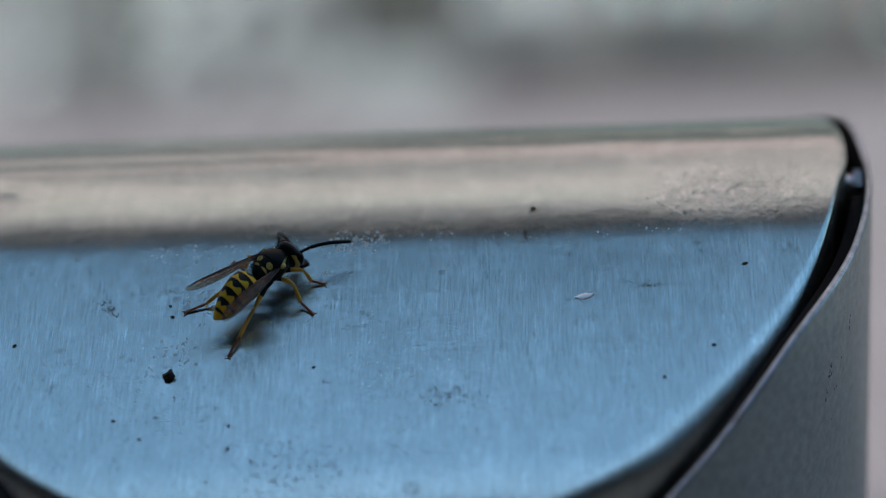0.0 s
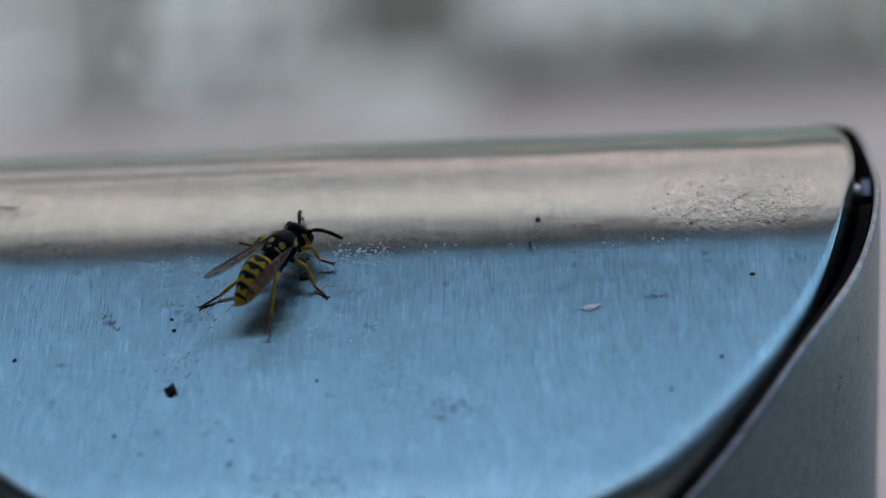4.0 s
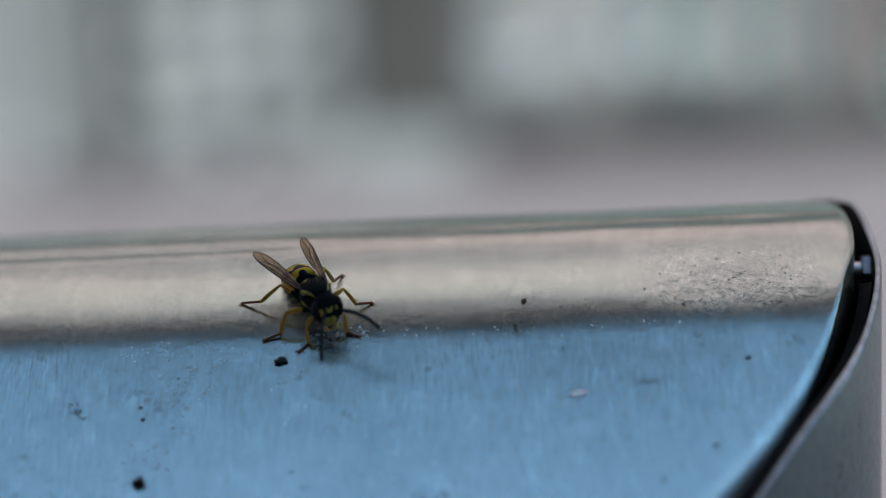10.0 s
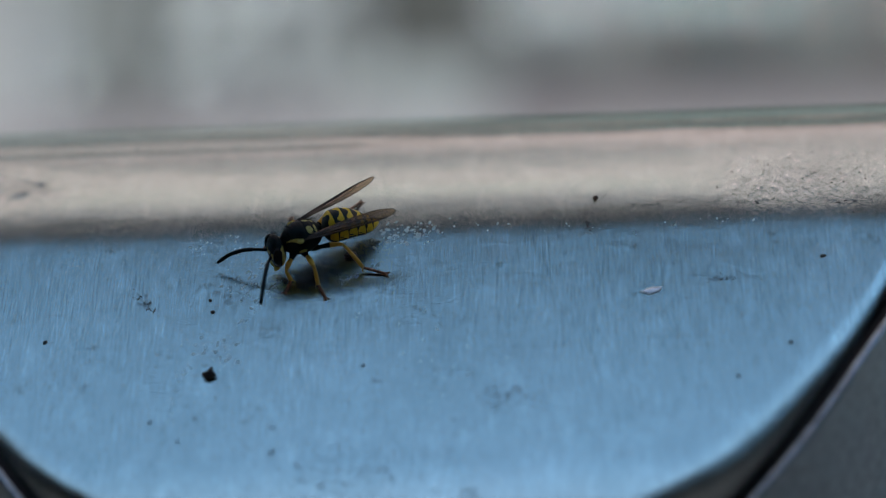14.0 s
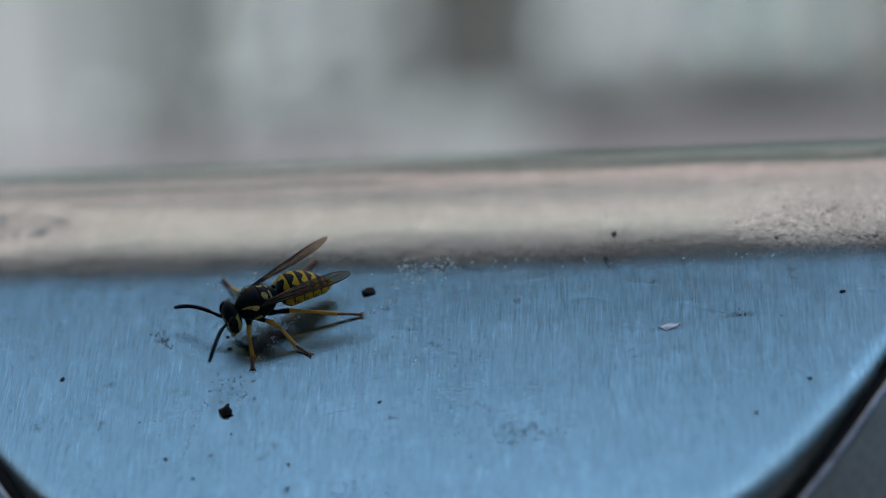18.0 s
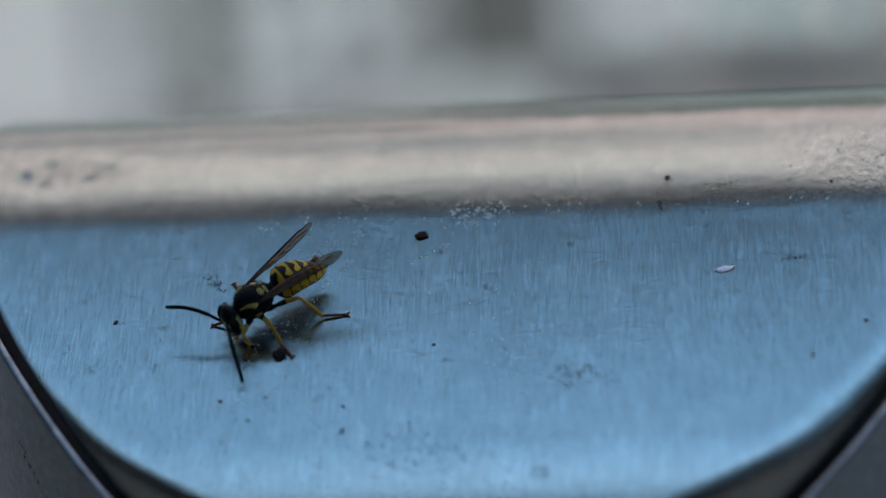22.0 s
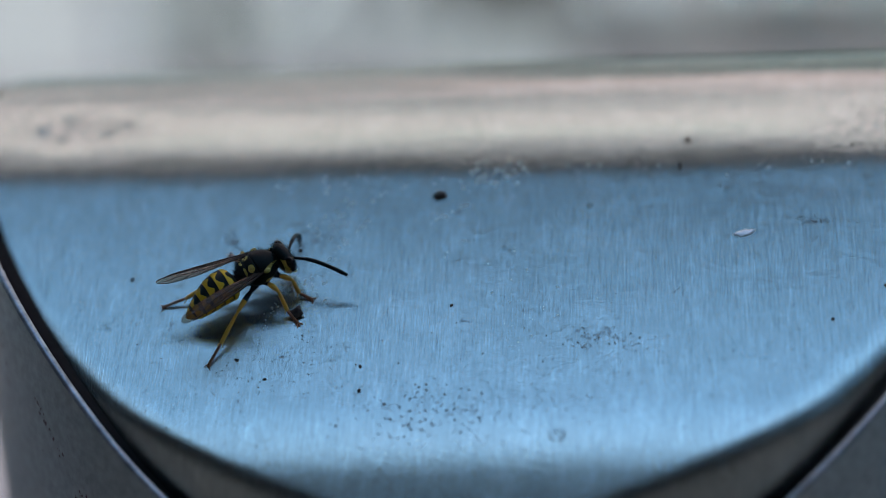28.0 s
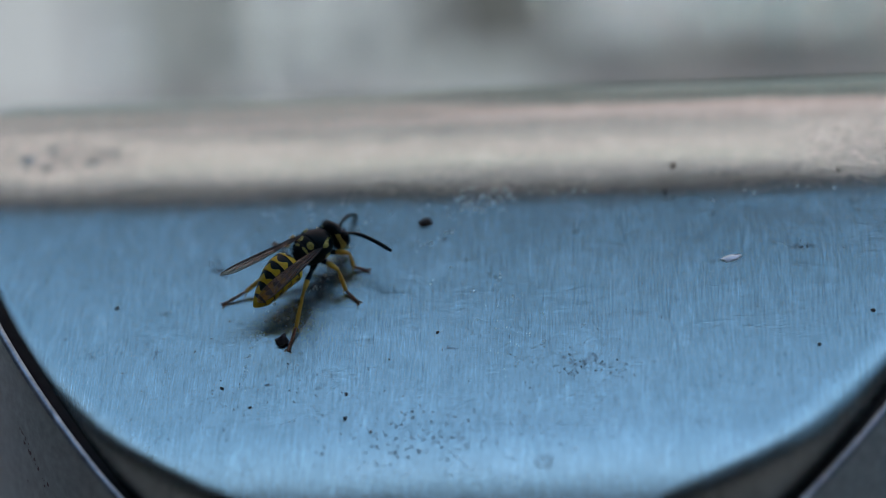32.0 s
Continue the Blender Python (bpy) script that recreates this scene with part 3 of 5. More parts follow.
stain("fine dark specks strewn over the steel lid", 0, -36, 26, 12, 300, CRUMB, 1, 0.02, 0.075)
stain("fine dark specks towards the front of the steel lid", -2, -46, 17, 3.6, 380, SOIL, 61, 0.02, 0.085)
stain("fine dark specks towards the front of the steel lid", -24, -44, 7, 3.0, 160, CRUMB, 62, 0.02, 0.07)
stain("cluster of dark grit on the steel lid", -5, -48.4, 3.6, 1.7, 150, SOIL, 2, 0.04, 0.16)
stain("loose cluster of dark pits in the front of the steel lid", 4, -47.5, 7.0, 2.2, 200, SOIL, 71, 0.03, 0.11)
stain("dark flecks in the steel lid", 12.5, -41.0, 3.4, 0.9, 90, SOIL, 72, 0.03, 0.11)
stain("brown grit on the steel lid", -9, -48, 3.0, 1.6, 22, RUST, 3, 0.05, 0.15)
stain("thin grey smear of dried dirt on the steel lid", 12, -40.0, 4.0, 0.8, 60, SOIL, 4, 0.03, 0.08)
stain("thin grey smear of dried dirt on the steel lid", -28.8, -28.2, 1.3, 0.4, 60, SOIL, 5, 0.04, 0.12, -40)
stain("dark grit on the ridge of the steel lid", 45, -14.5, 8, 3.0, 130, SOIL, 7, 0.03, 0.14)
stain("fine grit near the edge of the steel lid", -27, -44, 4.0, 1.8, 90, CRUMB, 8, 0.025, 0.085)
stain("grey smear of dried dirt on the steel lid", 35.8, -27.2, 2.4, 0.4, 50, SOIL, 9, 0.03, 0.11)
stain("short dark scuff on the steel ridge", 29.1, -17.4, 1.1, 0.18, 16, SOIL, 21, 0.03, 0.11, 8, 2.6)
stain("short dark scuff on the steel ridge", 50.7, -17.9, 0.9, 0.22, 14, SOIL, 22, 0.03, 0.11, 8, 2.6)
stain("short dark scuff on the steel ridge", 41.0, -17.6, 0.8, 0.2, 10, SOIL, 23, 0.03, 0.11, 8, 2.6)
stain("short dark scuff on the steel ridge", 46.5, -13.5, 0.7, 0.15, 8, SOIL, 24, 0.03, 0.11, 8, 2.6)
stain("dark streak over the bend of the steel lid", 21.2, -20.1, 0.22, 1.0, 40, SOIL, 25, 0.04, 0.14)
stain("small curled scratch on the steel lid", 8.0, -50.7, 0.8, 0.5, 40, SOIL, 29, 0.03, 0.09)
stain("brown specks on the steel lid", -32, -38, 8, 6, 40, RUST, 32, 0.03, 0.10)
stain("faint grey pits in the front of the steel lid", 6, -45, 14, 4.0, 240, SOIL, 33, 0.025, 0.085)
stain("cluster of pale brown specks on the steel lid", -6.5, -47.5, 3.0, 1.4, 60, RUST, 34, 0.03, 0.09)
stain("faint grey pits in the steel lid", -38, -38, 6, 5.0, 120, SOIL, 35, 0.025, 0.08)


def ring_mark(label, x, y, r):
    """A faint ring left by a drop: a thin broken bead of dirt."""
    rnd = random.Random(5)
    ob = thing("ring_mark", label, "stain", lid_pose(x, y, 0), "dirt on the lid")
    bm = bmesh.new()
    for k, (a0, a1) in enumerate(((0.2, 1.5), (1.7, 3.3), (3.5, 4.6), (4.9, 6.2))):
        pts = [(r * 1.1 * math.cos(a), r * 0.95 * math.sin(a), 0.0) for a in (a0 + (a1 - a0) * j / 8 for j in range(9))]
        tube(bm, pts, [0.03 + 0.05 * rnd.random() for _ in pts], 6)
    part("bead", bm, SOIL, ob)


ring_mark("faint grey ring of dried dirt on the steel lid", 8.0, -50.7, 0.75)


def welts(label, path, spread, count, seed, lo=0.08, hi=0.24, mat=None):
    """Small raised bumps in the sheet, strewn along a line through the given places."""
    rnd = random.Random(seed)
    bm = bmesh.new()
    for k in range(count // 2):
        s = rnd.random() * (len(path) - 1)
        i = min(int(s), len(path) - 2)
        (x0, y0), (x1, y1) = path[i], path[i + 1]
        px = x0 + (x1 - x0) * (s - i) + rnd.gauss(0, spread)
        py = y0 + (y1 - y0) * (s - i) + rnd.gauss(0, spread)
        if math.hypot(px, py) > 56 or py > 8:
            continue
        sz = 0.8 * (lo + (hi - lo) * rnd.random() ** 2)
        m = lid_pose(px, py, rnd.gauss(60, 40))
        long = rnd.uniform(1.0, 2.2)
        rings = []
        for f, z in ((1.0, -0.01), (0.72, 0.06), (0.36, 0.10)):
            rings.append([bm.verts.new(m @ (Vector((long * f * math.cos(a), f * math.sin(a), z)) * sz * MM)) for a in (math.pi * j / 4 for j in range(8))])
        top = bm.verts.new(m @ Vector((0, 0, 0.115 * sz * MM)))
        for a, b in zip(rings, rings[1:]):
            for j in range(8):
                bm.faces.new((a[j], a[(j + 1) % 8], b[(j + 1) % 8], b[j]))
        for j in range(8):
            bm.faces.new((rings[2][j], rings[2][(j + 1) % 8], top))
    tagged(new("welt", mesh_from("welt", bm, mat or CHIP)), label, "bump", "dirt on the lid", "stuff")


welts("row of tiny raised bumps in the steel lid", [(-11.8, -21.9), (-16.5, -24.5), (-18.8, -26.8), (-15.9, -27.1)], 0.7, 90, 51)
welts("row of tiny raised bumps in the steel lid", [(-13.2, -25.3), (-15.5, -28.0), (-18.0, -31.2)], 0.35, 60, 52, 0.07, 0.2)
welts("crushed row of scratches in the steel lid", [(-2.2, -24.1), (-4.4, -25.2), (-6.9, -26.7)], 0.14, 46, 53, 0.07, 0.2)
welts("crushed scuff mark on the bend of the steel lid", [(-2.2, -21.6), (0.3, -20.6), (3.2, -20.2)], 0.8, 150, 54, 0.08, 0.3)
welts("patch of dried droplets on the steel lid", [(-22.5, -33.6), (-19.5, -34.4), (-18.6, -35.4)], 0.9, 100, 55, 0.06, 0.19)
welts("thin raised scratch down the steel lid", [(-23.0, -35.2), (-24.2, -39.0), (-24.6, -42.5)], 0.22, 46, 56, 0.06, 0.16)
welts("rough bumps along the bend of the steel lid", [(-25, -21.6), (-10, -21.2), (10.6, -19.7), (40, -20.4)], 0.7, 160, 57, 0.06, 0.2)
welts("small chips in the steel lid", [(-8, -30), (4, -34), (8, -38), (2.5, -38.5)], 1.8, 70, 58, 0.05, 0.15)
welts("raised specks near the front of the steel lid", [(-14, -51), (0, -51.5), (12, -51)], 1.0, 120, 60, 0.06, 0.18)


def shell_stain(label, angle, z, w, h, count, seed, lean=0.0):
    """Brown flecks and runs on the outside of the tube, placed by angle in degrees and height in millimetres."""
    rnd = random.Random(seed)
    bm = bmesh.new()
    for k in range(count * 2 // 3):
        v = rnd.gauss(0, h)
        a = radians(angle) + (rnd.gauss(0, w) + lean * v) / R_SHELL
        c = Vector((math.cos(a), math.sin(a), 0))
        t = Vector((-math.sin(a), math.cos(a), 0))
        p = c * R_SHELL + Vector((0, 0, 1000 + z + v))
        sz = 0.05 + 0.20 * rnd.random() ** 2.5
        ring = [bm.verts.new((p + (t * math.cos(q) * sz + Vector((0, 0, math.sin(q) * sz * 1.4))) * rnd.uniform(0.6, 1.2) + c * 0.006) * MM) for q in (2 * math.pi * i / 7 for i in range(7))]
        top = bm.verts.new((p + c * (0.01 + sz * 0.25)) * MM)
        for i in range(7):
            bm.faces.new((ring[i], ring[(i + 1) % 7], top))
    tagged(new("fleck", mesh_from("fleck", bm, SMUDGE)), label, "dirt", "dirt on the bin", "stuff")


shell_stain("brown run of dirt on the steel tube", -137.5, -32.6, 0.3, 1.3, 50, 41, -0.9)
shell_stain("brown flecks on the steel tube", -132.5, -39.5, 0.9, 0.5, 40, 42)
shell_stain("dark brown spot on the steel tube", -124.0, -38.3, 0.4, 0.4, 34, 43)
shell_stain("brown fleck on the steel tube", -118.4, -38.6, 0.35, 0.3, 18, 44)
shell_stain("faint brown run on the steel tube", -147, -28.0, 0.25, 1.8, 40, 45)
shell_stain("dark dash on the steel tube", -23.3, -22.2, 0.12, 0.45, 14, 46, 0.5)
shell_stain("grey smudge on the steel tube", -29.5, -27.2, 0.25, 0.9, 40, 47, 0.4)
shell_stain("small specks on the steel tube", -27.0, -27.0, 2.5, 4.0, 30, 48)
shell_stain("small specks on the steel tube", -128.0, -44.0, 6.0, 6.0, 60, 49)


# ---- the wasp ----
def make_wasp():
    """A worker wasp in millimetres: x forward, z up, feet at z = 0."""
    w = thing("wasp", "black and yellow wasp walking on the brushed steel lid", "wasp")

    # thorax: shoulder stripes that widen towards the wings, two pairs of marks behind, a spot under each wing
    def thorax_paint(u):
        y = abs(u.y)

        def spot(x0, y0, rx, ry):
            return ((u.x - x0) / rx) ** 2 + ((y - y0) / ry) ** 2 < 1
        if u.z > 0.2 and spot(-0.36, 0.44, 0.14, 0.22):
            return 1
        if u.z > 0.2 and spot(-0.62, 0.36, 0.055, 0.26):
            return 1
        k = (0.92 - u.x) / 0.72      # from the neck back to the wing
        if 0 < k < 1 and u.z > 0.05 and k > 0.2 and abs(y - (0.36 + 0.48 * k)) < 0.10 * k:
            return 1
        if 0.02 < u.x < 0.34 and -0.42 < u.z < -0.08 - 0.5 * abs(u.x - 0.14):
            return 1
        return 0

    def thorax_warp(p, u):
        k = 1.0 - 0.10 * max(0.0, -u.x) - 0.16 * max(0.0, u.x) ** 2
        step = -0.10 * math.exp(-((u.x + 0.16) / 0.035) ** 2) - 0.08 * math.exp(-((u.x + 0.52) / 0.03) ** 2)     # seams of the plates
        return Vector((p.x, p.y * k * (1 + 0.05 * u.z), p.z * k + step * max(0.0, u.z)))
    bm = bmesh.new()
    ellipsoid(bm, (1.6, 0, 4.0), (2.6, 1.88, 1.9), 180, 150, thorax_warp, thorax_paint)
    part("thorax", bm, [BLACK, PALEYELLOW], w, "black thorax with yellow spots")

    # head: yellow shield, crown and brow spots, and a pale stripe behind each eye
    def head_paint(u):
        y = abs(u.y)
        if u.x > 0.15 and (y / 0.44) ** 2 + ((u.z + 0.44) / 0.33) ** 2 < 1 and (y / 0.055) ** 2 + ((u.z + 0.42) / 0.06) ** 2 > 1 and not (y < 0.10 and u.z > -0.20):
            return 1
        if u.x > 0.4 and 0.10 < u.z < 0.40 and y < 0.13 + 0.55 * (u.z - 0.10) and not (y < 0.06 and u.z > 0.32):
            return 1
        if -0.58 < u.x < -0.04 and 0.50 < y and -0.85 < u.z < 0.66:
            return 1
        if u.x > 0.2 and ((y - 0.53) / 0.16) ** 2 + ((u.z - 0.18) / 0.20) ** 2 < 1:
            return 1
        return 0
    bm = bmesh.new()
    ellipsoid(bm, (4.75, 0, 3.38), (0.98, 1.85, 2.08), 140, 110, lambda p, u: Vector((p.x - 0.30 * u.z, p.y * (1 - 0.24 * max(0, -u.z)), p.z)), head_paint)
    head = part("head", bm, [BLACK, PALEYELLOW], w, "black head with a yellow face")
    for side in (1, -1):
        bm = bmesh.new()
        ellipsoid(bm, (4.97, side * 1.42, 3.72), (0.60, 0.50, 1.28), 28, 20, lambda p, u: Vector((p.x - 0.22 * u.z, p.y - side * 0.12 * u.z * u.z, p.z)))
        part("eye", bm, EYE, head, "glossy black kidney-shaped eye")
        bm = bmesh.new()
        tube(bm, smooth_line([(5.35, side * 0.72, 1.85), (5.62, side * 0.58, 1.45), (5.6, side * 0.12, 1.12)], 4), [0.28, 0.30, 0.30, 0.28, 0.26, 0.23, 0.19, 0.14, 0.07], 8)
        part("mandible", bm, PALEYELLOW, head, "yellow jaw")

    # abdomen: six overlapping rings, cut off bluntly at the waist
    def centre(u):
        return Vector((-0.95 - 6.6 * u, 0, 3.6 + 0.50 * math.sin(min(u * 1.25, 1) * math.pi) - 1.78 * u ** 1.6))

    def girth(u):
        return 0.34 + 1.60 * (1 - (1 - min(u / 0.27, 1.0)) ** 3.6) if u < 0.27 else 1.94 * max(1 - ((u - 0.27) / 0.735) ** 1.9, 0.0) ** 0.70

    def ring_dark(k, v, th):
        """Whether ring k is black at v (0 front edge, 1 rear edge) and th (angle from the back's midline)."""
        wob = 0.05 * noise.noise(Vector((th * 3.2, v * 2.5, k * 7.3)))
        v, th = v + wob, th + 0.6 * wob
        if k == 0:
            edge = 0.46 + 0.34 * max(0.0, 1 - (th / 0.34) ** 2) - 0.10 * min(1.0, max(0.0, th - 0.5))
        else:
            slim = 1.0 - 0.10 * k
            edge = 0.36 + 0.48 * slim * max(0.0, 1 - (abs(th) / 0.42) ** 1.4)                              # the point on the midline
            edge = max(edge, 0.36 + 0.38 * slim * max(0.0, 1 - ((th - 0.76) / 0.22) ** 2))     # a drop to either side, grown into the band
            if th > 1.2:
                edge = 0.36 - 0.24 * min(1.0, (th - 1.2) / 0.25)
            if k == 5:
                edge *= 0.55
        if th > 1.92:      # belly painted black, to darken the shade and reflection under the wasp
            edge = 0.86
        bar = k > 0 and abs(th - 1.75) < 0.05 and v < 0.55
        return (v < edge or bar) and v < 0.86
    cuts = [0.0, 0.19, 0.37, 0.54, 0.70, 0.85, 1.0]
    for k in range(6):
        u0, u1 = cuts[k], cuts[k + 1]
        nv, nu = 34, 168
        bm = bmesh.new()
        rings = []
        for j in range(nv + 1):
            v = j / nv
            u = u0 + (u1 - u0) * v
            g = girth(min(u, 0.995)) * (1.0 + 0.030 * v * v - 0.012) - (0.08 if j == 0 and k else 0)
            c = centre(u)
            rings.append([bm.verts.new(Vector((c.x - 0.1 * math.sin(a), g * math.cos(a), c.z + 0.95 * g * math.sin(a))) * MM) for a in (2 * math.pi * i / nu for i in range(nu))])
        # inner return at the rear edge
        c = centre(u1 - 0.012)
        g = girth(min(u1, 0.99)) * 0.93
        rings.append([bm.verts.new(Vector((c.x, g * math.cos(a), c.z + 0.95 * g * math.sin(a))) * MM) for a in (2 * math.pi * i / nu for i in range(nu))])
        for j in range(nv + 1):
            for i in range(nu):
                f = bm.faces.new((rings[j][i], rings[j + 1][i], rings[j + 1][(i + 1) % nu], rings[j][(i + 1) % nu]))
                th = abs(((i + 0.5) / nu * 2 * math.pi - math.pi / 2 + math.pi) % (2 * math.pi) - math.pi)
                f.material_index = 1 if ring_dark(k, (j + 0.5) / nv, th) else 0
        bm.faces.new(rings[0][::-1])
        part("abdomen_ring", bm, [YELLOW, BLACK], w, "yellow ring with black points")
    bm = bmesh.new()
    tube(bm, [(-0.3, 0, 3.5), (-0.75, 0, 3.5), (-1.2, 0, 3.58)], [0.75, 0.30, 0.42], 20)
    part("waist", bm, BLACK, w)

    # short fuzz on thorax, head and abdomen
    rnd = random.Random(4)
    bm = bmesh.new()
    for k in range(2200):
        a, h = math.acos(rnd.uniform(-1, 1)), rnd.uniform(0.05, math.pi - 0.05)
        u = Vector((math.cos(a), math.sin(a) * math.cos(h), math.sin(a) * math.sin(h)))
        if k % 4:
            p = Vector((1.6 + u.x * 2.55, u.y * 1.85 * (1 - 0.16 * max(0.0, u.x) ** 2), 4.0 + u.z * 1.86))
        else:
            p = Vector((4.75 + u.x * 0.96 - 0.30 * u.z, u.y * 1.88, 3.38 + u.z * 2.06))
        q = p + (u + Vector((rnd.gauss(0, .3), rnd.gauss(0, .3), rnd.gauss(0, .3)))).normalized() * rnd.uniform(0.25, 0.7)
        s = u.orthogonal().normalized() * 0.017
        vs = [bm.verts.new(x * MM) for x in (p + s, p - s, q)]
        bm.faces.new(vs)
    part("fuzz", bm, HAIR, w, "short dark hair")

    # wings, folded lengthwise
    for side in (1, -1):
        outline_f = [(x * 1.09, y * 0.8) for x, y in [(0.0, 0.0), (2.0, -0.30), (5.0, -0.42), (8.0, -0.40), (9.7, -0.10), (10.1, 0.45)]]
        outline_b = [(x * 1.09, y * 0.8) for x, y in [(10.1, 0.45), (9.6, 0.95), (8.2, 1.35), (5.5, 1.30), (2.5, 0.75), (0.0, 0.25)]]
        line = smooth_line([(x, y, 0) for x, y in outline_f], 6)[:-1] + smooth_line([(x, y, 0) for x, y in outline_b], 6)

        def wing_z(x, y):
            return 0.10 * math.sin(y * 2.2) - 0.001 * x * x + 0.02 * math.sin(x * 3)
        holder = bmesh.new()
        half = len(line) // 2
        top = []
        for p, q in zip(line[:half], line[::-1][:half]):
            top.append([holder.verts.new(Vector((-(p.x + (q.x - p.x) * t), -side * (p.y + (q.y - p.y) * t), wing_z(p.x, p.y + (q.y - p.y) * t))) * MM) for t in (0, .2, .4, .6, .8, 1)])
        for a, b in zip(top, top[1:]):
            for i in range(5):
                holder.faces.new((a[i], b[i], b[i + 1], a[i + 1]))
        ext = bmesh.ops.extrude_face_region(holder, geom=holder.faces[:])
        bmesh.ops.translate(holder, vec=(0, 0, -0.018 * MM), verts=[v for v in ext["geom"] if isinstance(v, bmesh.types.BMVert)])
        bmesh.ops.recalc_face_normals(holder, faces=holder.faces[:])
        wing = part("wing", holder, MEMBRANE, w, "amber see-through wing with brown veins")
        wing.matrix_basis = pose(2.0 * MM, side * 1.45 * MM, 4.95 * MM, 0, 4.3, -side * 10.6) @ Matrix.Rotation(radians(-side * 7), 4, 'X')
        veins = [[(0, 0), (2, -.30), (5, -.42), (8, -.40), (9.2, -.22)], [(0, .12), (3, .05), (6, -.1), (8.0, -.36)], [(0.2, .2), (3, .45), (5.5, .55), (7.4, .35), (8.3, -.3)],
                 [(3, .45), (4.2, .9), (5.5, 1.2)], [(5.5, .55), (6.0, -.1)], [(6.6, .45), (7.0, 1.0), (7.5, 1.25)], [(7.4, .35), (8.4, .6), (9.4, .7)], [(5.5, .55), (5.9, 1.0), (6.0, 1.25)]]
        veins.append([(x / 1.09, y / 0.8) for x, y, _ in smooth_line([(x, y, 0) for x, y in outline_f[-3:]] + [(x, y, 0) for x, y in outline_b[1:4]], 2)])
        rad = [.12, .085, .07, .06, .055, .055, .05, .05, .05]
        for pts, r0 in zip(veins, rad):
            bm = bmesh.new()
            sm = smooth_line([(-x * 1.09, -side * y * 0.8, wing_z(x * 1.09, y * 0.8)) for x, y in pts], 4)
            tube(bm, sm, [r0 * (1 - 0.4 * i / len(sm)) for i in range(len(sm))], 6)
            part("vein", bm, VEIN, wing)
        bm = bmesh.new()
        ellipsoid(bm, (2.1, side * 1.62, 4.95), (0.40, 0.30, 0.28), 16, 10)
        part("wing_scale", bm, PALEYELLOW, w)

    # antennae: pivot at the brow, keyed later
    feelers = []
    for side in (1, -1):
        # the line from root to tip runs along x; the feeler bows upwards between them
        bm = bmesh.new()
        sm = smooth_line([(0, 0, 0), (0.75, 0, 0.30), (1.5, 0, 0.58)], 4)
        tube(bm, sm, [0.13, 0.17, 0.18, 0.18, 0.18, 0.18, 0.18, 0.17, 0.14], 10)
        ant = part("antenna", bm, BLACK, w, "black feeler")
        bm = bmesh.new()
        sm = smooth_line([(1.5, 0, 0.58), (2.8, side * 0.05, 0.78), (4.6, side * 0.08, 0.62), (6.4, 0, 0.0)], 9)
        tube(bm, sm, [(0.24 if i % 3 else 0.215) * (1.0 if i < len(sm) - 3 else 0.8) for i in range(len(sm))], 10)
        part("flagellum", bm, BLACK, ant)
        feelers.append((ant, side))

    # legs: hip, knee and ankle bend; each piece lies along x from its joint
    legs = {}
    hips = {"fore": (3.1, 0.85, 2.75), "mid": (1.8, 0.95, 2.45), "hind": (0.5, 0.9, 2.6)}
    spans = {"fore": (2.15, 2.1, 1.6), "mid": (2.75, 2.75, 2.0), "hind": (3.6, 3.9, 2.7)}      # thigh, shin, foot
    for side in (1, -1):
        for which in ("fore", "mid", "hind"):
            l1, l2, l3 = spans[which]
            bm = bmesh.new()
            tube(bm, smooth_line([(-0.45, 0, 0.25), (0.1, 0, 0), (0.75, 0, -0.05)], 4), [0.30, 0.44, 0.48, 0.47, 0.42, 0.36, 0.30, 0.27, 0.22], 14)
            leg = part("leg", bm, BLACK, w, "thin yellow leg with a brown foot")
            bm = bmesh.new()
            n = 14
            tube(bm, [(0.6 + (l1 - 0.6) * i / n, 0, 0.10 * math.sin(math.pi * i / n)) for i in range(n + 1)], [0.17 + 0.14 * math.sin(math.pi * min(1.0, (i + 1.2) / (n + 1))) for i in range(n + 1)], 14)
            dark = {"fore": 0.25, "mid": 0.32, "hind": 0.58}[which] * l1
            for f in bm.faces:
                f.material_index = 1 if f.calc_center_median().x / MM < dark else 0
            part("femur", bm, [LEGYELLOW, BLACK], leg)
            bm = bmesh.new()
            n = 12
            tube(bm, [(l2 * i / n, 0, 0.05 * math.sin(math.pi * i / n)) for i in range(n + 1)], [0.145 + 0.095 * math.sin(math.pi * 0.62 * i / n) for i in range(n)] + [0.17], 12)
            for q in (-1, 1):
                tube(bm, [(l2 - 0.12, q * 0.14, -0.02), (l2 + 0.25, q * 0.30, -0.12), (l2 + 0.5, q * 0.36, -0.16)], [0.06, 0.045, 0.015], 6)      # spurs
            for k in range(34):      # bristles
                q, z = 2 * math.pi * k * 0.382, l2 * (0.12 + 0.85 * k / 34)
                tube(bm, [(z, 0.18 * math.cos(q), 0.18 * math.sin(q)), (z + 0.16, 0.33 * math.cos(q), 0.33 * math.sin(q))], [0.016, 0.004], 3, False)
            shin = part("shin", bm, LEGYELLOW, leg)
            # five toe joints, the first the longest, with a pad and two splayed claws
            bm = bmesh.new()
            x = 0.0
            for k, share in enumerate((0.42, 0.18, 0.13, 0.10, 0.17)):
                e = x + share * l3
                tube(bm, [(x, 0, 0), (x + 0.25 * (e - x), 0, 0), (e - 0.10, 0, 0), (e, 0, 0)], [0.10, 0.15, 0.175, 0.12], 10)
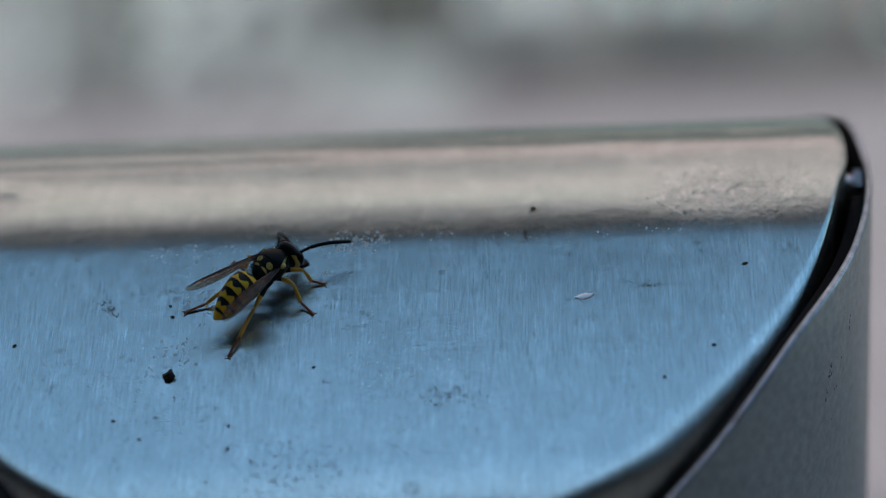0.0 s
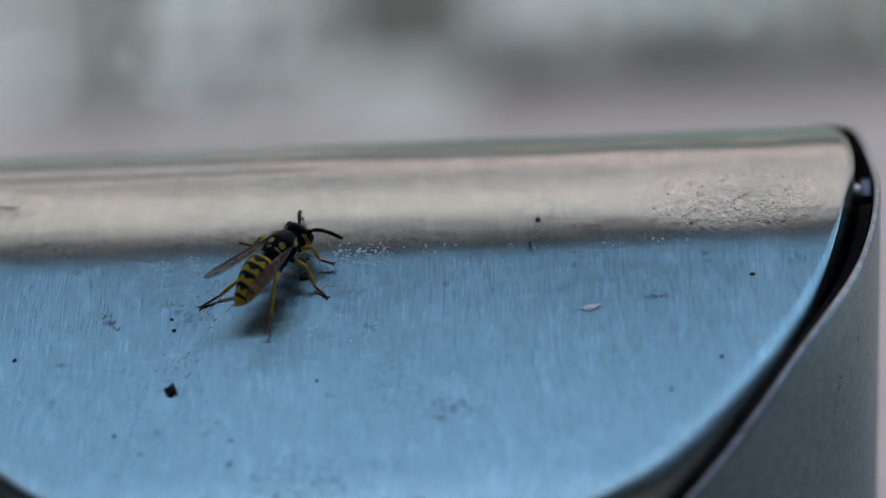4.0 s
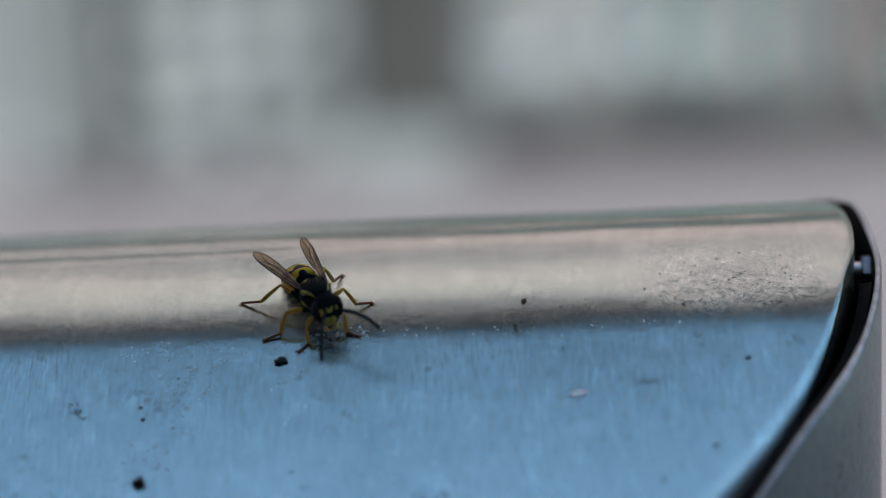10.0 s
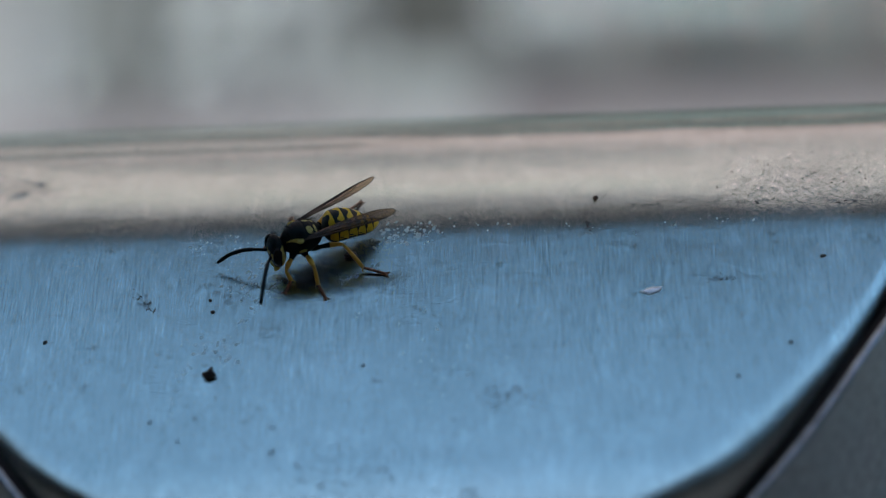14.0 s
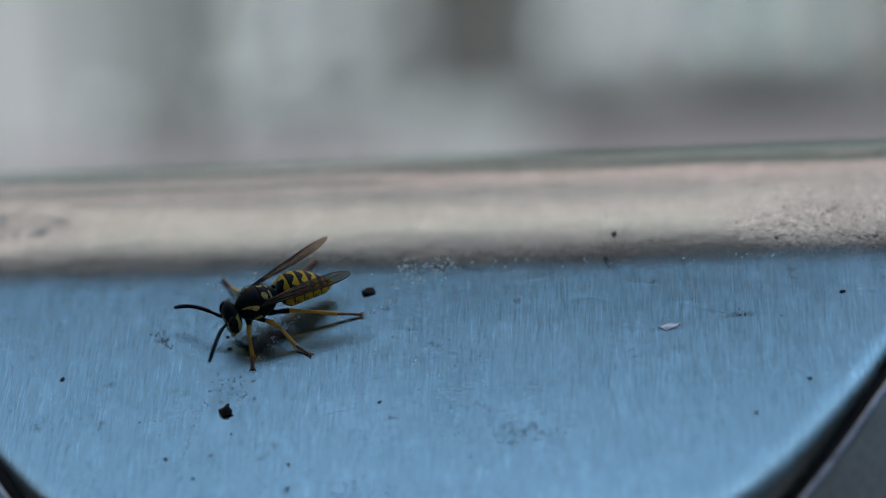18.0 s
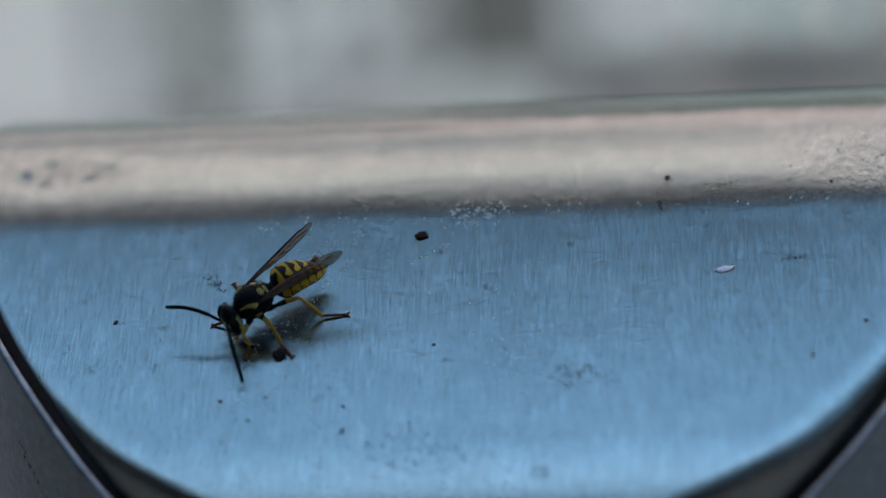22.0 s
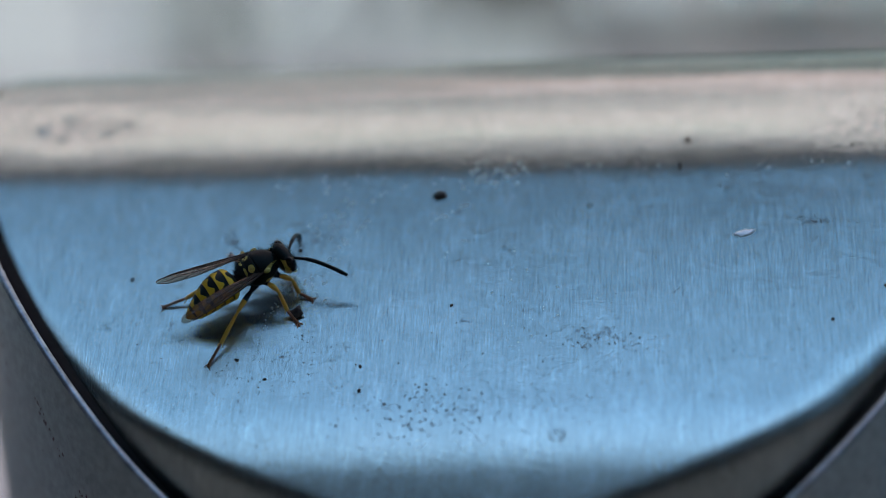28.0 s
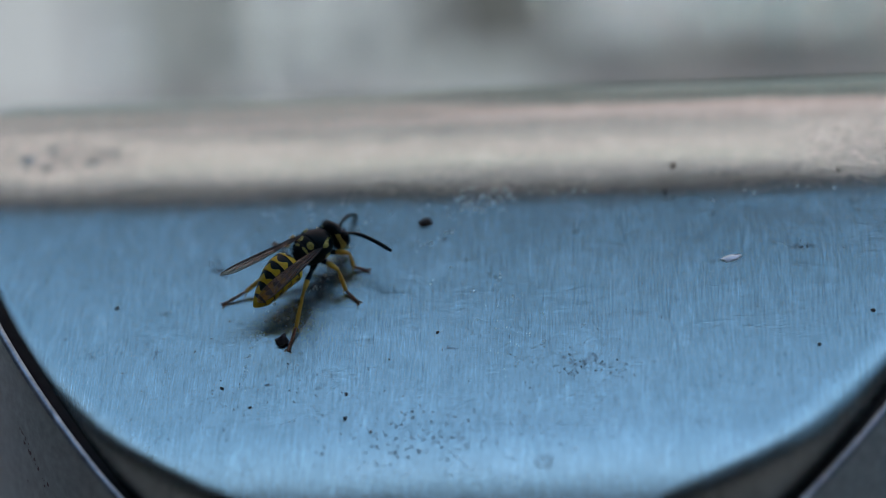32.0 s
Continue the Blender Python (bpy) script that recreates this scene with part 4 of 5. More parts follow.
                for q in (-1, 1):
                    tube(bm, [(e - 0.12, q * 0.13, -0.03), (e + 0.12, q * 0.24, -0.06)], [0.04, 0.012], 5)
                x = e
            tube(bm, [(x - 0.02, 0, 0), (x + 0.14, 0, -0.03), (x + 0.22, 0, -0.04)], [0.10, 0.17, 0.08], 10)
            for q in (-1, 1):
                tube(bm, smooth_line([(x, q * 0.10, 0.02), (x + 0.20, q * 0.30, 0.03), (x + 0.42, q * 0.34, -0.06)], 3), [0.075, 0.07, 0.06, 0.055, 0.05, 0.04, 0.02], 6)
            foot = part("foot", bm, TARSUS, leg, "brown foot with claws")
            legs[which, side] = (leg, shin, foot, Vector((hips[which][0], hips[which][1] * side, hips[which][2])), spans[which])
    return w, head, feelers, legs


wasp, head, feelers, legs = make_wasp()
focus = tagged(new("focus_point"), kind="structure")     # the lens is focused on this place on the lid
cam.data.dof.focus_object = focus


# ---- the street behind ----
def make_street():
    g = bmesh.new()
    s = 400.0
    bmesh.ops.create_grid(g, x_segments=1, y_segments=1, size=s)
    gr = new("ground", mesh_from("ground", g, JOINT, False))
    gr.location.z = -0.012
    tagged(gr, "bedding under reddish grey paving slabs", "ground", "", "structure")
    paving = thing("pavement", "reddish grey paving slabs", "pavement", None, "", "structure")
    proto = {}
    rnd = random.Random(2)
    for i in range(-5, 6):
        for j in range(-3, 12):
            key = rnd.randrange(4)
            if key not in proto:
                proto[key] = mesh_from("slab", boxed(-0.197, 0.197, -0.147, 0.147, -0.02, rnd.uniform(-0.001, 0.001), 0.004), PAVING, False)
            ob = new("slab", proto[key])
            ob.parent = paving
            ob.location = (i * 0.4 + (0.2 if j % 2 else 0), j * 0.3, 0)
    far = bmesh.new()
    for x0, x1, y0, y1 in ((-9, -2.21, -9.4, 3.45), (2.41, 9, -9.4, 3.45), (-2.2, 2.4, -9.4, -1.06)):
        box(far, x0, x1, y0, y1, -0.02, -0.002)
    tagged(new("paving_field", mesh_from("paving_field", far, PAVING, False)), "reddish grey paving of the square", "pavement", "", "structure")


make_street()


def house(name, label, x0, x1, y0, y1, h, wall, storeys, axis_front, eave=0.35):
    """A plain house with a plinth, rows of windows towards the square, and a roof with eaves."""
    hs = thing(name, label, "house", Matrix.Translation((0, 0, 0)))
    part("wall", boxed(x0, x1, y0, y1, 0, h), wall, hs, smooth=False)
    part("roof", box(boxed(x0 - .35, x1 + .35, y0 - eave, y1 + eave, h + 0.002, h + 0.14, 0.02), x0 + .2, x1 - .2, y0 + .2, y1 - .2, h + .142, h + .5), ROOF, hs, smooth=False)
    ys = y0 if axis_front > 0 else y1
    out = -1 if axis_front > 0 else 1
    n = max(2, int((x1 - x0) / 2.2))
    for st in range(storeys):
        zc = 1.2 + st * 2.75 + 2.9
        if zc + 0.8 > h:
            break
        for k in range(n):
            xc = x0 + (x1 - x0) * (k + 0.5) / n
            win = part("window", box(box(box(boxed(xc - .52, xc - .44, ys + out * .05, ys, zc - .72, zc + .72), xc + .44, xc + .52, ys + out * .05, ys, zc - .72, zc + .72), xc - .44, xc + .44, ys + out * .05, ys, zc + .64, zc + .72), xc - .6, xc + .6, ys + out * .12, ys, zc - .80, zc - .72), WHITE, hs, smooth=False)
            part("pane", boxed(xc - .44, xc + .44, ys + out * .02, ys, zc - .72, zc + .64), PANE, win, smooth=False)
    return hs


FY = 3.45
front = house("shop_house", "beige plastered house with a grey painted shop front", -7.0, 6.0, FY + 0.02, FY + 8, 10.9, PLASTER, 3, 1, 1.90)


def make_shopfront():
    """The base of the house: pilaster, panelled shutter, dark entrance, glazed panels, riser."""
    part("pilaster", boxed(-1.5, -0.93, FY - .10, FY + .018, 0, 2.6, 0.01), PILASTER, front, "white painted pilaster", smooth=False)
    part("wall_panel", boxed(-0.925, -0.735, FY - .02, FY + .018, 0, 2.6, 0.004), PALEPAINT, front, "grey painted strip beside the pilaster", smooth=False)
    part("downpipe", tube(bmesh.new(), [(-775, FY * 1000 - 50, z) for z in (0, 40, 2600)], [40, 34, 34], 20), DARKWOOD, front, "dark downpipe")
    door = part("panel", boxed(-0.73, -0.375, FY - .05, FY + .018, 0.0, 0.9, 0.004), PALEPAINT, front, "grey panelled shutter with dark fields", smooth=False)
    for x in (-0.670, -0.557, -0.445):
        for j in range(8):
            z = 0.085 + j * 0.092
            part("dark_field", boxed(x - 0.03, x + 0.03, FY - .058, FY - .05, z - 0.022, z + 0.022, 0.003), DARKWOOD, door, smooth=False)
    part("transom", boxed(-0.73, -0.375, FY - .05, FY + .018, 0.905, 1.85, 0.004), GLAZED, front, "pale painted panel above the shutter", smooth=False)
    part("doorstep", boxed(-0.37, -0.17, FY - .16, FY + .018, 0.0, 0.06, 0.006), PALEPAINT, front, "pale stone doorstep", smooth=False)
    part("entrance", boxed(-0.37, -0.17, FY - .03, FY + .018, 0.062, 2.2, 0.004), DARKWOOD, front, "dark entrance door", smooth=False)
    part("frame_post", boxed(-0.165, -0.14, FY - .07, FY + .018, 0, 2.2, 0.004), GREYWALL, front, smooth=False)
    part("riser", boxed(-0.135, 2.2, FY - .06, FY + .018, 0.0, 0.08, 0.004), DARKWOOD, front, "dark stone riser", smooth=False)
    for k in range(9):
        x = -0.13 + k * 0.115
        part("tile_panel", boxed(x, x + 0.098, FY - .055, FY + .018, 0.085, 0.62, 0.006), PALEPAINT if k < 2 else (TEAL if k < 5 else GREYWALL), front, "pale glazed panel", smooth=False)
    # above the base: a row of shop windows under a dark fascia, and a grey plinth to either side
    part("fascia", boxed(-6.9, 5.9, FY - .12, FY + .018, 1.86, 2.22, 0.01), DARKWOOD, front, "dark painted fascia board", smooth=False)
    for k in range(6):
        x = -0.12 + k * 1.0
        win = part("shop_window", boxed(x, x + 0.96, FY - .04, FY + .018, 0.705, 1.85, 0.006), SHOPGREY, front, "grey painted shop window frame", smooth=False)
        part("pane", boxed(x + 0.07, x + 0.89, FY - .046, FY - .041, 0.78, 1.78), SHOPGREY, win, smooth=False)
    part("plinth", boxed(-6.9, -1.505, FY - .06, FY + .018, 0.0, 1.85, 0.01), GLAZED, front, "grey painted plinth", smooth=False)
    part("plinth", boxed(2.21, 5.9, FY - .06, FY + .018, 0.0, 0.70, 0.01), GREYWALL, front, "grey painted plinth", smooth=False)
    # round white and pale blue knobs added on the panels as stand-in highlights
    for x, z, r in ((-700, 245, 19), (-605, 245, 19), (-505, 245, 18), (-415, 245, 18), (-700, 150, 18), (-590, 140, 18), (-495, 150, 18),
                    (-650, 62, 18), (-560, 55, 17), (-440, 62, 17), (100, 215, 22), (190, 210, 22), (300, 205, 20), (560, 120, 22)):
        bm = bmesh.new()
        tube(bm, [(x, FY * 1000 - 40, z), (x, FY * 1000 - 112, z)], [r * 0.6, r * 0.5], 16)
        ellipsoid(bm, (x, FY * 1000 - 120, z), (r * 0.6, r, r), 24, 16)
        part("highlight_knob", bm, TEALKNOB if x > 50 else ENAMEL, front, "round enamelled stand-in for a highlight")
    # polished steel balls that catch the sun, added to make blurred bright discs
    for x, z in ((-872, 94), (-112, 188), (-28, 203), (145, 196), (258, 192), (-560, 205), (-655, 120)):
        r = 27
        bm = bmesh.new()
        tube(bm, [(x, FY * 1000 - 30, z), (x, FY * 1000 - 130, z)], [r * 0.3, r * 0.3], 16)
        ellipsoid(bm, (x, FY * 1000 - 130 - r, z), (r, r, r), 40, 28)
        part("glint_ball", bm, BALL, front, "polished steel ball added as a glint")
    part("sill", boxed(-0.135, 2.2, FY - .12, FY + .018, 0.64, 0.70, 0.006), GREYWALL, front, smooth=False)


make_shopfront()
# added out of view: keeps sun off the bin, darkens the lid's front
house("shade_house", "unseen grey house added to shade the bin", -5.1, 5.1, -9, -1.5, 3.5, FARWALL, 2, -1, 0.80)
# two side masses out of view, added to shape reflections in the steel
house("unseen_side_house", "unseen dark house added at the side to darken reflections", -13, -5.2, -4.3, 1.5, 8.0, DARKBRICK, 2, 1)
house("unseen_side_house", "unseen low grey house added at the side for lighter reflections", 6.6, 14, -4.3, 1.5, 3.9, GREYBRICK, 2, 1)


# ---- what moves ----
# seconds, place on the lid, heading, height over the stance, pitch (nose up) and roll
WASP_ROWS = [
    (0, -10.06, -27.05, 46.9, 0.06, -4.7, 3.5), (0.5, -10.03, -26.75, 50.1, 0.02, -4.6, 2.5), (1, -10.64, -26.52, 60.3, -0.01, -4.5, 1.6), (1.5, -9.73, -25.78, 53.6, -0.01, -3, 1.6),
    (2, -9.14, -25.79, 49.9, 0, -1.6, 1.6), (2.5, -9.76, -25.08, 52.9, 0, -1.6, 1.6), (4.5, -8.72, -22.3, 56.5, -0.1, -8.8, -2.3), (5, -8.36, -20.79, 55.5, -0.1, -8.8, -2.3),
    (5.5, -7.34, -20.35, 50.5, -0.11, -10.2, -4.1), (6, -6.34, -18.8, 55.5, -0.11, -11.6, -5.9), (6.5, -5.13, -18.13, 47, -0.14, -9.5, -3.5), (7, -5.13, -17.24, 47.6, -0.17, -7.3, -1.1),
    (7.5, -4.5, -14.96, 17.6, -0.16, -4.1, -6.2), (8, -3.74, -14.69, 1.7, -0.15, -1, -11.2), (8.5, -2.7, -14.97, -26.1, -0.11, 3.9, -7.8), (9, -2.28, -15.39, -59.9, -0.08, 8.8, -4.5),
    (9.5, -2.66, -15.76, -70.4, -0.1, 10.7, -5.1), (10, -2.49, -16.44, -60.9, -0.12, 12.6, -5.7), (10.5, -1.89, -15.96, -52, -0.11, 11.3, -5.3), (11, -1.94, -17.17, -65.1, -0.09, 10, -4.9),
    (11.5, -1.85, -17.42, -85.1, -0.07, 8.8, -3.8), (12, -2.3, -18.68, -97.1, -0.06, 7.7, -2.7), (12.5, -2.94, -19.12, -115.9, -0.01, 4.7, -1), (13, -2.92, -20.1, -121.8, 0.04, 1.7, 0.7),
    (13.5, -5.91, -21.69, -165.6, 0.04, 1.4, 3.8), (14, -9.53, -22.86, -154.4, 0.04, 1.1, 6.8), (14.5, -10.94, -23.93, -148.4, 0.04, 1.1, 6.8), (16.5, -13.87, -24.34, -158.7, 0.04, 1.6, 2),
    (17, -14.73, -26.18, -143.7, 0.04, 1.6, 2), (17.5, -14.65, -26.37, -144.9, 0.01, 0.9, 2.3), (18, -16.28, -26.11, -151.1, -0.01, 0.2, 2.7), (18.5, -17.05, -26.64, -137.6, 0.01, 2, 1.4),
    (19, -16.32, -27.52, -125.1, 0.02, 3.8, 0.1), (19.5, -16.83, -27.37, -135.3, 0, 2, 0.2), (20, -18.32, -27.84, -144.5, -0.03, 0.3, 0.4), (20.5, -17.57, -29.14, -142.1, -0.04, 1.2, -2.3),
    (21, -18.55, -29.48, -145.6, -0.05, 2.2, -5), (21.5, -20.22, -30.39, -148.6, -0.03, -1.1, 0.9), (22, -22.04, -32.4, -141.6, -0.01, -4.5, 6.8), (22.5, -22.6, -33.21, -135.2, 0, -3.9, 3.1),
    (23, -26.28, -39.56, -124.8, 0.01, -3.2, -0.5), (23.5, -29.07, -45.52, -123.5, 0.07, -6.2, -0.8), (24, -29.97, -46.86, -117.3, 0.13, -9.1, -1), (24.5, -29.97, -48.33, -112.3, 0.13, -9.1, -1),
    (25.5, -33, -47.5, -43, 0, 0, 0), (26.5, -33.2, -39.63, 36, 0.06, -0.1, -4.8), (27, -27.71, -37.06, 29, 0.06, -0.1, -4.8), (27.5, -27.56, -35.03, 38.2, -0.02, -0.1, -2.1),
    (28, -25.98, -34.94, 33.3, -0.09, 0, 0.6), (28.5, -25.39, -36.29, 24.4, -0.11, -1, 0.6), (29, -24.35, -36.02, 27.5, -0.14, -1.9, 0.5), (29.5, -25.2, -34.96, 40.2, -0.08, 0.8, -0.3),
    (30, -24.26, -35.04, 32.8, -0.01, 3.5, -1.1), (30.5, -23.12, -34.06, 38.2, 0.07, 2.5, -0.3), (31, -22.32, -34.39, 39.6, 0.15, 1.5, 0.5), (31.5, -20.5, -32.31, 43.4, 0.05, -1.3, -2.2),
    (32, -18.5, -29.61, 47.2, -0.05, -4.1, -5),
]

# seconds, then yaw and pitch of the left and of the right feeler in degrees
FEELER_ROWS = [
    (0, 66, -34.5, -30, 1.5), (0.5, 62, -32.5, -83, 26.5), (1, 39, -34.5, -39, -22.5), (1.5, 56, -32.5, -95, 22.5), (2, 45, -18.5, -75, 1.5),
    (2.5, 76, -14.5, -80, 43.5), (4.5, 29, -26.5, -97, 13.5), (5, 48, -6.5, -30, 1.5), (5.5, 54, -32.5, -67, 29.5), (6, 33, -22.5, -90, 13.5),
    (6.5, 49, -21.5, -70, 27.5), (7, 18, -26.5, -87, -14.5), (7.5, 19, -22.5, -85, -0.5), (8, -30, -2.5, -78, -38.5), (8.5, 34, -11, -19, 23),
    (9, 0, -15, -30, -23), (9.5, 35, 10, -39, -9), (10, 30, -7, -30, -27), (10.5, 11, 3, -29, 21), (11, 15, -19, -81, -3),
    (11.5, 15, 9, -70, -5), (12, 24, -19, -9, -7), (12.5, 25, 0, -23, -1), (13, 24, -3, 18, 17), (13.5, 83, 16.5, 9, -32.5),
    (14, 57, -10.5, -30, -18.5), (14.5, 59, -4.5, -37, -27.5), (16.5, 39, -10.5, -54, -16.5), (17, 63, -22.5, -42, -2.5), (17.5, 46, -2.5, -37, -32.5),
    (18, 51, 9.5, -51, -6.5), (18.5, 63, -6.5, -35, 11.5), (19, 45, -6.5, -3, 9.5), (19.5, 34, 5.5, -63, -32.5), (20, 42, 9.5, -57, -6.5),
    (20.5, 46, -6.5, -38, -32.5), (21, 36, 1.5, -33, -34.5), (21.5, 63, -16.5, -26, -16.5), (22, 66, -26.5, -48, 21.5), (22.5, 56, -11.5, -8, -32.5),
    (23, 42, 5.5, 0, 9.5), (23.5, 32, 6.5, -41, -32.5), (24, 66, -2.5, 30, 25.5), (24.5, 44, 21.5, -84, -23.5), (26.5, 31, -32.5, -85, 4.5),
    (27, 63, -32.5, -60, 1.5), (27.5, 53, -32.5, -57, 13.5), (28, 51, -38.5, -51, -6.5), (28.5, 43, 8.5, -47, 12.5), (29, 69, -34.5, -63, -6.5),
    (29.5, 63, -3.5, -58, 24.5), (30, 33, -38.5, -60, -2.5), (30.5, 57, -20.5, -41, 18.5), (31, 69, -10.5, -54, 25.5), (31.5, 35, -27.5, -41, 24.5),
    (32, 26, -32.5, -78, 1.5),
]

# seconds and degrees by which the head bows
HEAD_ROWS = [(0, 2), (7, 2), (8, 4), (9, 4), (12.5, 3), (14, 7), (17, 10), (18, 10), (19, 2), (20, 6), (24.5, 9), (26.5, 4), (32, 2)]


def glide(rows, t):
    """The values of the rows at t, on a line through them that never overshoots."""
    i = max(k for k in range(len(rows)) if rows[k][0] <= t or k == 0)
    if i == len(rows) - 1:
        return rows[-1][1:]
    a, b = rows[i], rows[i + 1]
    before, after = rows[max(i - 1, 0)], rows[min(i + 2, len(rows) - 1)]
    h = b[0] - a[0]
    k = (t - a[0]) / h
    out = []
    for j in range(1, len(a)):
        d = (b[j] - a[j]) / h
        d0 = (a[j] - before[j]) / (a[0] - before[0]) if a is not before else d
        d1 = (after[j] - b[j]) / (after[0] - b[0]) if b is not after else d
        m0 = 0.0 if d0 * d <= 0 else 2 * d0 * d / (d0 + d)
        m1 = 0.0 if d1 * d <= 0 else 2 * d1 * d / (d1 + d)
        out.append((2 * k ** 3 - 3 * k * k + 1) * a[j] + (k ** 3 - 2 * k * k + k) * h * m0 + (3 * k * k - 2 * k ** 3) * b[j] + (k ** 3 - k * k) * h * m1)
    return out


TENTHS = [i / 10 for i in range(321)]
CHEST = Matrix.Translation(Vector((1.6, 0, 4.0)) * MM)
NECK = Matrix.Translation(Vector((4.2, 0, 3.7)) * MM)


def stance(t):
    """The frame of the wasp's stance on the lid at t."""
    x, y, h = glide(WASP_ROWS, t)[:3]
    return lid_pose(x, y, h)


def wasp_at(t):
    x, y, h, up, pitch, roll = glide(WASP_ROWS, t)
    return lid_pose(x, y, h) @ Matrix.Translation((0, 0, up * MM)) @ CHEST @ pose(0, 0, 0, roll, -pitch, 0) @ CHEST.inverted()


def foothold(t, x, y):
    """The place on the lid that lies at x, y of the stance at t."""
    m, p = stance(t), Vector((x, y, 0)) * MM
    for _ in range(5):
        q = m @ p
        p.z += (1 + lid_z(q.x / MM, q.y / MM) * 0.001 - q.z) * 0.85
    return m @ p


def limb(pieces, body, toe):
    """Bends a leg so that its foot stands at toe; the poses of leg, shin and foot."""
    leg, shin, foot, hip, (l1, l2, l3) = pieces
    to = (body.inverted() @ toe) / MM - hip
    to.z += 0.14
    flat = Vector((to.x, to.y, 0)).normalized()
    rise = radians(14)
    ankle = to - flat * l3 * math.cos(rise) + Vector((0, 0, l3 * math.sin(rise)))
    near, most = abs(l1 - l2) + 0.25, l1 + l2 - 0.03
    far = min(max(ankle.length, near), most)
    if ankle.dot(flat) < 0.25 * far:      # a foot close in: the ankle stays outside the hip
        ankle = flat * 0.25 * far + Vector((0, 0, ankle.z))
    far = min(max(ankle.length, near), most)
    ankle = ankle.normalized() * far
    lift = math.acos(max(-1, min(1, (l1 * l1 + far * far - l2 * l2) / (2 * l1 * far))))
    base = math.atan2(ankle.z, Vector((ankle.x, ankle.y)).length)
    knee = (flat * math.cos(base + lift) + Vector((0, 0, math.sin(base + lift)))) * l1

    def along(d):
        x = d.normalized()
        y = Vector((0, 0, 1)).cross(flat)
        return Matrix((x, y, x.cross(y))).transposed().to_4x4()
    m = Matrix.Translation(hip * MM) @ along(knee)
    back = m.inverted()
    s = back @ Matrix.Translation((hip + knee) * MM) @ along(ankle - knee)
    f = back @ Matrix.Translation((hip + ankle) * MM) @ along(to - ankle)
    return m, s, f


BODY = [wasp_at(t) for t in TENTHS]


def stepping(which, side, rows):
    """Rows: seconds and where the foot stands from the stance, forwards and outwards, in millimetres. In between it steps as the body moves."""
    holds = []      # times and places of the footholds
    for a, b in zip(rows, rows[1:]):
        p, q = glide(WASP_ROWS, a[0]), glide(WASP_ROWS, b[0])
        moved = math.hypot(q[0] - p[0], q[1] - p[1]) + abs(q[2] - p[2]) * 0.06
        n = max(1, round(moved / 3.2))
        for j in range(n):
            k = j / n
            t = a[0] + (b[0] - a[0]) * k
            holds.append((t, foothold(t, a[1] + (b[1] - a[1]) * k, side * (a[2] + (b[2] - a[2]) * k))))
    holds.append((rows[-1][0], foothold(rows[-1][0], rows[-1][1], side * rows[-1][2])))
    lead = 0.36 if (which == "mid") == (side > 0) else 0.64
    pieces = legs[which, side]
    keys = ([], [], [])
    for t, body in zip(TENTHS, BODY):
        i = max(k for k in range(len(holds)) if holds[k][0] <= t + 1e-6)
        toe = holds[i][1].copy()
        if i < len(holds) - 1:
            span = holds[i + 1][0] - holds[i][0]
            wide = min(0.16, 0.32 * span)
            k = min(max((t - holds[i][0] - lead * span) / (2 * wide) + 0.5, 0.0), 1.0)
            way = holds[i + 1][1] - toe
            toe += way * ease(k, 0, 1) + Vector((0, -0.3, 1)) * math.sin(math.pi * k) * min(0.8 * MM, way.length * 0.3)
        for rows_of, m in zip(keys, limb(pieces, body, toe)):
            rows_of.append((t, m))
    for piece, rows_of in zip(pieces, keys):
        walk(piece, rows_of)


